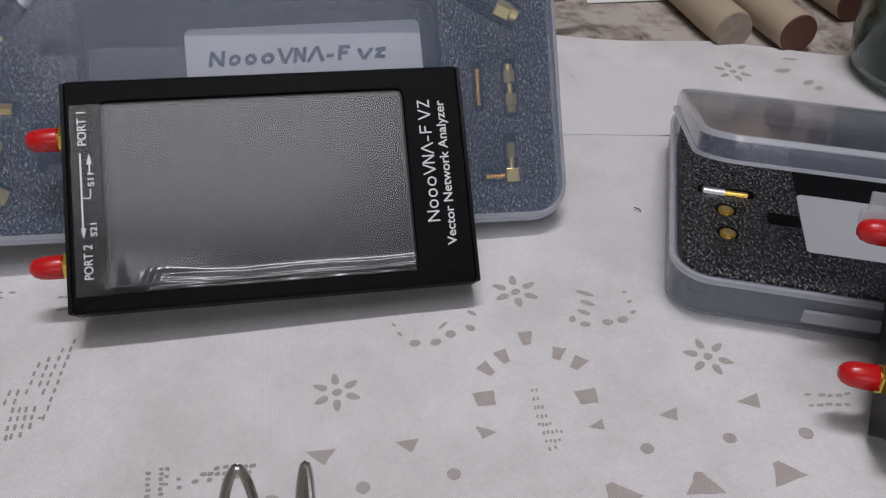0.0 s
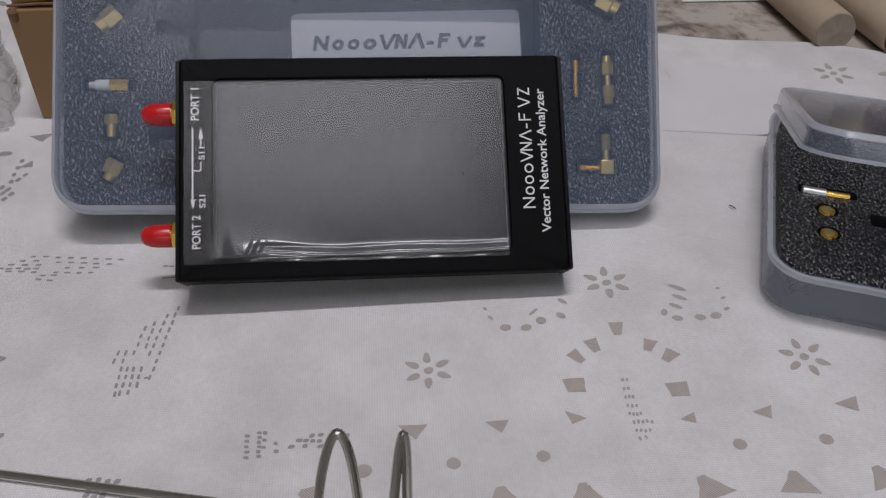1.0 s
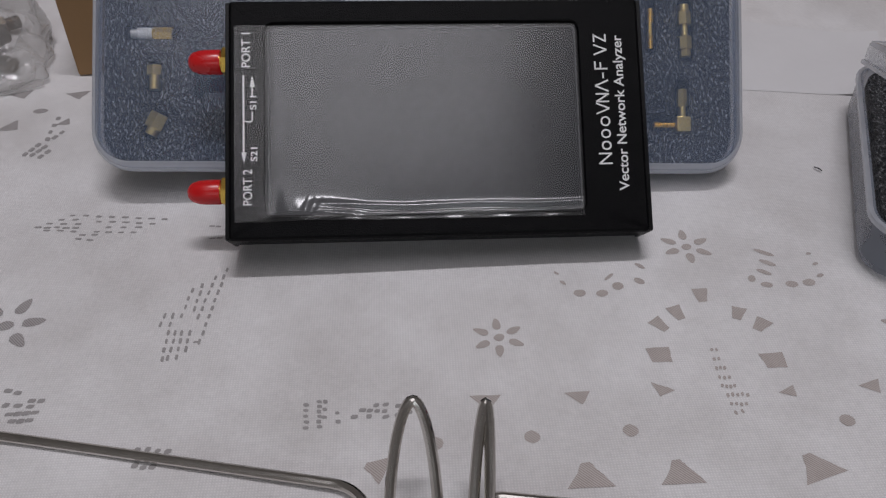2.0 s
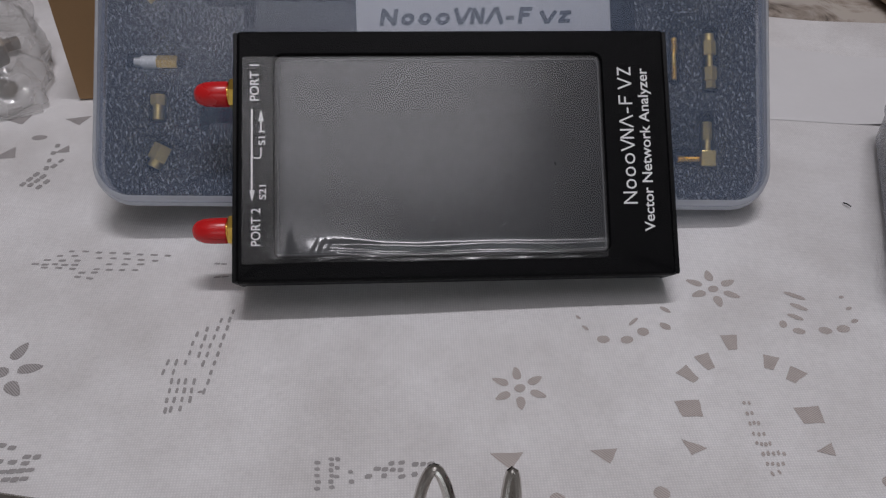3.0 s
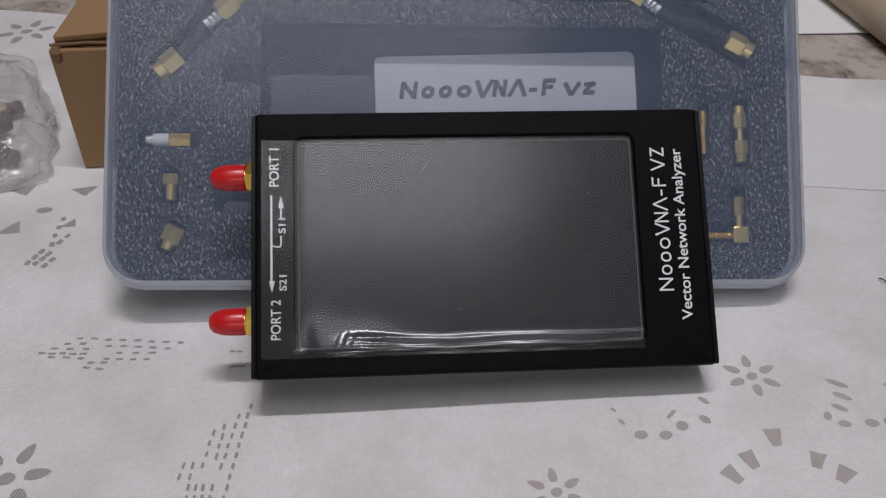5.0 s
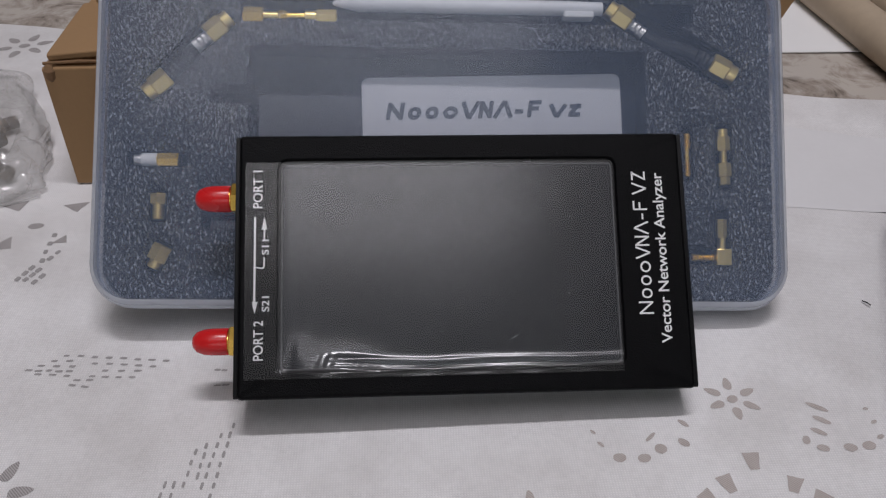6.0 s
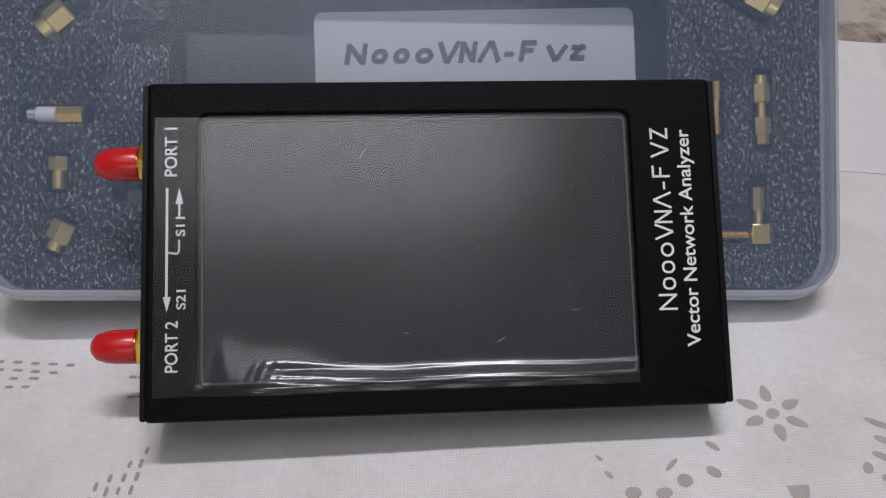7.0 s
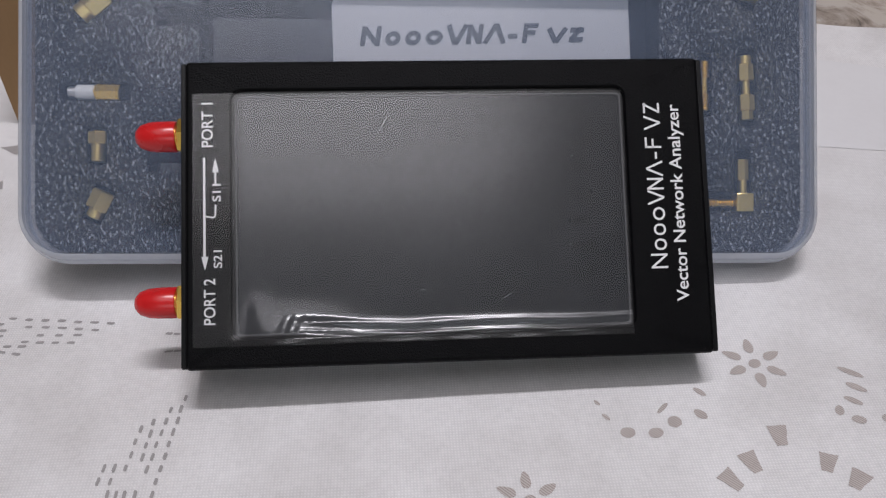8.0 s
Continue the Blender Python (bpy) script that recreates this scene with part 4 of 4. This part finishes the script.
def adapter(label, pieces):
    ob = thing("adapter", CASE, label, "adapter", "gold adapters in the shut case")
    for kind, m, r, z0, z1, material in pieces:
        bm = bmesh.new()
        if kind == "hex":
            hexbar(bm, m, r, z0, z1)
        elif kind == "thread":
            threaded(bm, m, r, z0, z1)
        elif kind == "cube":
            slab(2 * r, 2 * r, z0, z1, r * 0.2, r * 0.12, 0, 0, 2, bm)
            bmesh.ops.transform(bm, matrix=m, verts=bm.verts)
        else:
            turned([(r * 0.9, z0), (r, z0 + r * 0.1), (r, z1 - r * 0.1), (r * 0.9, z1)], 18, bm, m)
        part({"hex": "hex_nut", "thread": "thread", "cube": "elbow_block", "rod": "barrel"}[kind], bm, material, ob)
    return ob


m = lying(-0.0843, 0.0054, 0)
adapter("gold and white coaxial adapter lying in foam", [("rod", m, 0.0016, 0.0000, 0.0026, M_SILVER), ("rod", m, 0.0021, 0.0022, 0.0072, M_WHITE_PLASTIC), ("hex", m, 0.0023, 0.0072, 0.0140, M_GOLD)])
m = lying(-0.0764, -0.0136, 90)
adapter("short pale brass adapter lying in foam", [("hex", m, 0.0027, 0.0048, 0.0082, M_PALE_GOLD), ("rod", m, 0.0019, 0.0000, 0.0050, M_PALE_GOLD)])
m = lying(-0.0777, -0.0290, 64)
adapter("pale brass hex adapter lying slanted in foam", [("hex", m, 0.0034, 0.0024, 0.0078, M_PALE_GOLD), ("rod", m, 0.0022, 0.0000, 0.0026, M_PALE_GOLD)])
m = lying(0.0935, 0.0020, 90)
adapter("slim gold threaded adapter standing in foam", [("thread", m, 0.0014, 0.0000, 0.0048, M_GOLD), ("rod", m, 0.0011, 0.0046, 0.0094, M_GOLD), ("thread", m, 0.0015, 0.0092, 0.0140, M_GOLD)])
m = lying(0.1060, -0.0006, 92)
adapter("double hex pale brass adapter lying in foam", [("hex", m, 0.0019, 0.0000, 0.0026, M_PALE_GOLD), ("hex", m, 0.0024, 0.0026, 0.0072, M_PALE_GOLD), ("rod", m, 0.0013, 0.0070, 0.0116, M_PALE_GOLD), ("hex", m, 0.0024, 0.0112, 0.0160, M_PALE_GOLD), ("rod", m, 0.0019, 0.0158, 0.0184, M_PALE_GOLD)])
m, m2 = lying(0.1046, -0.0270, 90), lying(0.1040, -0.0246, 180)
adapter("right-angled pale brass adapter lying in foam", [("cube", m, 0.0025, 0.0000, 0.0052, M_PALE_GOLD), ("rod", m, 0.0014, 0.0050, 0.0095, M_PALE_GOLD), ("hex", m, 0.0018, 0.0090, 0.0150, M_PALE_GOLD), ("thread", m2, 0.0013, 0.0020, 0.0092, M_GOLD)])
m = lying(-0.0512, 0.0530, 0)
adapter("long gold through adapter lying above the recess", [("hex", m, 0.0027, 0.0000, 0.0066, M_GOLD), ("rod", m, 0.0013, 0.0064, 0.0120, M_PALE_GOLD), ("hex", m, 0.0018, 0.0112, 0.0140, M_GOLD), ("rod", m, 0.0012, 0.0138, 0.0200, M_GOLD), ("rod", m, 0.0018, 0.0198, 0.0236, M_PALE_GOLD), ("hex", m, 0.0023, 0.0234, 0.0300, M_PALE_GOLD)])


def cable(label, a, b, bend, sleeves):
    """A short jumper cable with a hex plug at either end."""
    ob = thing("jumper_cable", CASE, label, "cable", "jumper cables in the shut case")
    ends = []
    for (u, v, t), sleeved in zip((a, b), sleeves):
        m = lying(u, v, t)
        bm = bmesh.new()
        hexbar(bm, m, 0.0038, 0.0000, 0.0062)
        turned([(0.0030, -0.0028), (0.0032, -0.0026), (0.0032, 0.0)], 18, bm, m)
        plug = part("plug", bm, M_PALE_GOLD, ob, "pale gold hex plug")
        bm = turned([(0.0022, 0.0060), (0.0024, 0.0064), (0.0021, 0.0072), (0.0024, 0.0080), (0.0021, 0.0088), (0.0024, 0.0096), (0.0021, 0.0104), (0.0023, 0.0118)], 14, None, m)
        part("crimp_sleeve", bm, M_SILVER if sleeved else M_CABLE, plug)
        ends.append(m)
    p0, p1 = ends[0] @ Vector((0, 0, 0.012)), ends[0] @ Vector((0, 0, 0.012 + bend))
    p3, p2 = ends[1] @ Vector((0, 0, 0.012)), ends[1] @ Vector((0, 0, 0.012 + bend))
    path = []
    for i in range(17):
        t = i / 16
        path.append(p0 * (1 - t) ** 3 + p1 * 3 * t * (1 - t) ** 2 + p2 * 3 * t * t * (1 - t) + p3 * t ** 3)
    part("jacket", tube(path, 0.0021, 10), M_CABLE, ob)
    return ob


cable("black jumper cable with gold plugs, bent up beside the stylus", (-0.0790, 0.0282, 42), (-0.0575, 0.0500, 222), 0.006, (False, True))
cable("black jumper cable with gold plugs, slung across the foam corner", (0.1075, 0.0370, 152), (0.0700, 0.0562, -36), 0.007, (False, True))

sty = thing("stylus", CASE, "white plastic stylus pen lying in the foam", "stylus")
m = lying(-0.0225, 0.0570, 0, 0.0002)
part("barrel", turned([(0.0004, 0.0), (0.0010, 0.0010), (0.0021, 0.0065), (0.0024, 0.0080), (0.0024, 0.0780), (0.0022, 0.0880)], 18, None, m), M_WHITE_PLASTIC, sty)
bm = slab(0.0046, 0.0100, 0.0015, 0.0036, 0.0008, 0.0004)
bmesh.ops.transform(bm, matrix=m @ Matrix.Translation((0, 0, 0.0800)) @ pose(0, 0, 0, 90, 0, 0), verts=bm.verts)
part("grip_clip", bm, M_WHITE_PLASTIC, sty)

# foam and pieces of the open case
foam2 = link_mesh("foam_insert", slab(CW - 0.0062, CD - 0.0062, -0.0155, 0.0, 0.0105, 0.0006, 0, 0, 8), M_FOAM)
carved(foam2, [cutter(0.1290, 0.0720, -0.012, 0.002, -0.0005, 0.0030), cutter(0.0150, 0.0070, -0.012, 0.002, -0.0690, -0.0165), cutter(0.0200, 0.0052, -0.004, 0.002, -0.0900, -0.0036), cutter(0.0075, 0.0075, -0.004, 0.002, -0.0905, -0.0150, 0, 0.0035), cutter(0.0075, 0.0075, -0.004, 0.002, -0.0905, -0.0286, 0, 0.0035), cutter(0.100, 0.010, -0.012, 0.002, 0.012, -0.0350)])
foam2.matrix_world = OPEN_CASE
tagged(foam2, "black pitted foam insert with recesses in the open case", "foam insert", "foam inserts")
leaf2 = link_mesh("instruction_card", slab(0.1220, 0.0500, -0.0118, -0.0112, 0.0025, 0.0002, 0.001, -0.0065), M_MANUAL)
leaf2.matrix_world = OPEN_CASE
tagged(leaf2, "white card lying in the open case's recess", "card")


def stud(u, v, label):
    ob = thing("adapter", OPEN_CASE, label, "adapter", "gold adapters in the open case")
    bm = turned([(0.0030, -0.0038), (0.0030, -0.0004), (0.0027, 0.0)], 24, None, Matrix.Translation((u, v, 0)))
    cap = part("barrel", bm, M_GOLD, ob)
    part("face_ring", turned([(0.0018, 0.0), (0.0018, 0.0003), (0.0014, 0.0004)], 20, None, Matrix.Translation((u, v, 0))), M_PALE_GOLD, cap)


stud(-0.0905, -0.0150, "round gold adapter standing on end in black foam")
stud(-0.0905, -0.0286, "round pale gold adapter standing on end in black foam")
ob = thing("adapter", OPEN_CASE, "silver and gold adapter lying in black foam", "adapter", "gold adapters in the open case")
m = Matrix.Translation((-0.0985, -0.0036, -0.0012)) @ pose(0, 0, 0, 0, 90, 0)
part("sleeve", turned([(0.0018, 0.0), (0.0021, 0.0004), (0.0021, 0.0080)], 18, None, m), M_SILVER, ob)
part("barrel", turned([(0.0017, 0.0080), (0.0017, 0.0160), (0.0013, 0.0164)], 18, None, m), M_GOLD, ob)

# ---------------------------------------------------------------- carton behind the shut case
BOX = Matrix.Translation((-0.1278, 0.1015, 0.0)) @ pose(0, 0, 0, 0, 0, 1)
carton = thing("cardboard_carton", BOX, "open brown corrugated carton with torn flaps behind the case", "carton")
BL, BD, BH, BT = 0.236, 0.085, 0.050, 0.003
for w, d, cx, cy in ((BL, BT, BL / 2, BT / 2), (BL, BT, BL / 2, BD - BT / 2)):
    part("side_panel", slab(w, d, 0.0, BH, 0.0008, 0.0006, cx, cy), M_CARD, carton)
for cx in (BT / 2, BL - BT / 2):
    part("end_panel", slab(BT, BD - 2 * BT - 0.0004, 0.0, BH, 0.0008, 0.0006, cx, BD / 2), M_CARD, carton)
part("bottom_panel", slab(BL - 2 * BT, BD - 2 * BT, 0.0005, BT, 0.0008, 0.0004, BL / 2, BD / 2), M_CARD, carton)


def flap(w, d, m, label=""):
    bm = bmesh.new()
    slab(w, d, 0, 0.0026, 0.0015, 0.0006, w / 2, d / 2, 3, bm)
    for v in bm.verts:
        v.co.z += 0.0008 * noise.noise(Vector((v.co.x * 40, v.co.y * 40, 0)))
    bmesh.ops.transform(bm, matrix=m, verts=bm.verts)
    return part("flap", bm, M_CARD, carton, label)


flap(0.072, 0.052, Matrix.Translation((0.0006, 0.006, BH)) @ pose(0, 0, 0, 0, -4, 0), "bent brown top flap")
flap(0.090, 0.070, Matrix.Translation((BL - 0.095, 0.004, BH + 0.0005)) @ pose(0, 0, 0, 0, 3, 0))
flap(0.165, 0.050, Matrix.Translation((0.030, 0.0030, BH)) @ pose(0, 0, 0, 112, 0, 0), "raised brown flap holding up the case")
end = BOX.inverted()
wing = [end @ Vector(p) for p in ((0.100, 0.160, 0.022), (0.170, 0.170, 0.019), (0.178, 0.172, 0.030), (0.193, 0.176, 0.058), (0.104, 0.160, 0.052))]
out_dir = (wing[1] - wing[0]).cross(wing[4] - wing[0]).normalized() * 0.003
part("flap", skin(bmesh.new(), [[tuple(p) for p in wing], [tuple(p - out_dir) for p in wing]]), M_CARD, carton, "brown end flap standing out")
part("torn_edge", tube([(0.0005, 0.002, BH + 0.0012), (0.014, 0.0016, BH + 0.0019), (0.034, 0.0018, BH + 0.0010), (0.050, 0.0016, BH + 0.0014)], 0.0006, 7), M_CARD_EDGE, carton)
part("corner_tear", turned([(0.0006, 0.0), (0.0020, 0.002), (0.0024, 0.005), (0.0010, 0.007)], 12, None, Matrix.Translation((0.0026, 0.0010, BH - 0.006))), M_CARD_EDGE, carton)

# ---------------------------------------------------------------- bag of small metal parts
bag = thing("plastic_bag", Matrix.Translation((-0.187, 0.131, 0.0)) @ pose(0, 0, 0, 0, 0, 24), "crumpled clear plastic bag holding small metal parts", "bag")
bm = bmesh.new()
bmesh.ops.create_icosphere(bm, subdivisions=5, radius=1.0)
for v in bm.verts:
    p = v.co.copy()
    flat = 0.010 + 0.009 * math.exp(-((p.x * 1.3) ** 2 + (p.y + 0.1) ** 2) * 1.6)
    sx, sy = 0.034, 0.054
    q = Vector((math.copysign(abs(p.x) ** 0.42, p.x) * sx, math.copysign(abs(p.y) ** 0.42, p.y) * sy, p.z * flat))
    c = noise.noise(Vector((q.x * 75, q.y * 75, q.z * 60))) + 1.5 * abs(noise.noise(Vector((q.x * 120, q.y * 120, q.z * 90 + 3))))
    q += p * 0.0045 * c
    q.z = max(q.z * (1.0 if q.z > 0 else 0.2) + 0.0022, 0.0006)
    v.co = q
part("film", bm, M_BAG, bag, "", 60)
seal = slab(0.056, 0.006, 0.0010, 0.0016, 0.0008, 0.0002, 0, -0.052)
for v in seal.verts:
    v.co.z += 0.0012 * noise.noise(Vector((v.co.x * 90, v.co.y * 90, 1)))
part("sealed_edge", seal, M_BAG, bag)
for bx, by, br, bl, bturn in ((0.008, -0.018, 0.0062, 0.013, 35), (0.010, -0.030, 0.0045, 0.014, -50), (0.002, -0.004, 0.0055, 0.012, 80), (0.014, 0.002, 0.0042, 0.012, 10)):
    fit_ = thing("coaxial_fitting", Matrix.Translation((-0.187, 0.131, 0.0)) @ pose(0, 0, 0, 0, 0, 24), "tarnished brass coaxial fitting inside a clear bag", "fitting", "fittings in the bag")
    m = Matrix.Translation((bx, by, br + 0.0012)) @ pose(0, 0, 0, 0, 0, bturn) @ pose(0, 0, 0, 0, 90, 0)
    bm = bmesh.new()
    hexbar(bm, m, br, 0, bl * 0.5)
    part("hex_nut", bm, M_TARNISH, fit_)
    part("barrel", threaded(bmesh.new(), m, br * 0.7, bl * 0.5, bl), M_TARNISH, fit_)

# ---------------------------------------------------------------- wire stand
stand = thing("wire_stand", Matrix(), "bent chromed steel wire display stand standing on the tablecloth", "stand")
R = 0.00128
path = rounded_path([(-0.153, -0.0765, 0.0014), (-0.0927, -0.0887, 0.0014), (-0.0029, -0.1088, 0.0014), (-0.0003, -0.131, 0.0014)], 0.0085, 8)
part("base_rod", tube(path, R, 12), M_WIRE, stand)


def hoop(x0, y0, half, reach, tip, lean):
    pts = []
    for i in range(33):
        a = math.pi * i / 32
        s = math.sin(a)
        c = math.cos(a)
        z = 0.0022 + (tip - 0.0022) * s ** 0.9
        c = math.copysign(abs(c) ** 1.1, c)
        pts.append((x0 - half * c + lean * (1 - s), y0 - reach * (1 - s ** 0.8), z))
    return pts


part("hook", tube(hoop(0.0090, -0.1045, 0.0056, 0.0270, 0.0272, -0.001), R, 12), M_WIRE, stand)
part("hook", tube(hoop(0.0249, -0.1061, 0.0019, 0.0270, 0.0272, -0.0030), R, 12), M_WIRE, stand)
path = rounded_path([(0.0238, -0.129, 0.0014), (0.0255, -0.1124, 0.0014), (0.0569, -0.1179, 0.0014), (0.147, -0.1345, 0.0014)], 0.004, 8)
part("base_rod", tube(path, R, 12), M_WIRE, stand)

# ---------------------------------------------------------------- things on the bare granite
sheet_bm = slab(0.110, 0.080, -0.0018, -0.0012, 0.001, 0.0001)
for v in sheet_bm.verts:
    v.co.z += 0.0015 * max(0, v.co.x) / 0.055
sheet = link_mesh("paper_sheet", sheet_bm, M_PAPER)
sheet.matrix_world = Matrix.Translation((0.2555, 0.2500, 0.0)) @ pose(0, 0, 0, 0, 0, -3)
tagged(sheet, "white sheet of paper lying on the granite", "paper")


def roller(x, y, turn, end, label):
    r = 0.0108
    ob = thing("wooden_roller", Matrix.Translation((x, y, r - 0.0021)) @ pose(0, 0, 0, 0, 0, turn) @ pose(0, 0, 0, -90, 0, 0), label, "roller", "wooden rollers on the granite")
    body = part("body", turned([(r * 0.96, 0.0006), (r, 0.0022), (r, 0.12), (r * 0.99, 0.20)], 40), M_WOOD, ob)
    part("end_face", turned([(r * 0.93, -0.0004), (r * 0.955, 0.0010), (r * 0.95, 0.003)], 40), end, body)


roller(0.2553, 0.1450, 3, M_WORN_END, "pale wooden roller with a chipped end on the granite")
roller(0.2878, 0.1372, 4, M_RED_WOOD, "pale wooden roller with a red-brown end on the granite")
roller(0.3395, 0.1703, 4, M_RED_WOOD, "pale wooden roller with a red-brown end on the granite")

jar = thing("glass_jar", Matrix.Translation((0.3411, 0.0961, 0.0)), "dark green glass jar standing at the cloth's edge", "jar")
prof = [(0.030, 0.0010), (0.036, 0.0012), (0.041, 0.006), (0.044, 0.020), (0.044, 0.090), (0.040, 0.105), (0.030, 0.112), (0.030, 0.122), (0.0285, 0.122), (0.0285, 0.112), (0.038, 0.104), (0.0415, 0.090), (0.0415, 0.020), (0.038, 0.008), (0.010, 0.006)]
part("vessel", turned(prof, 48), M_GLASS, jar)
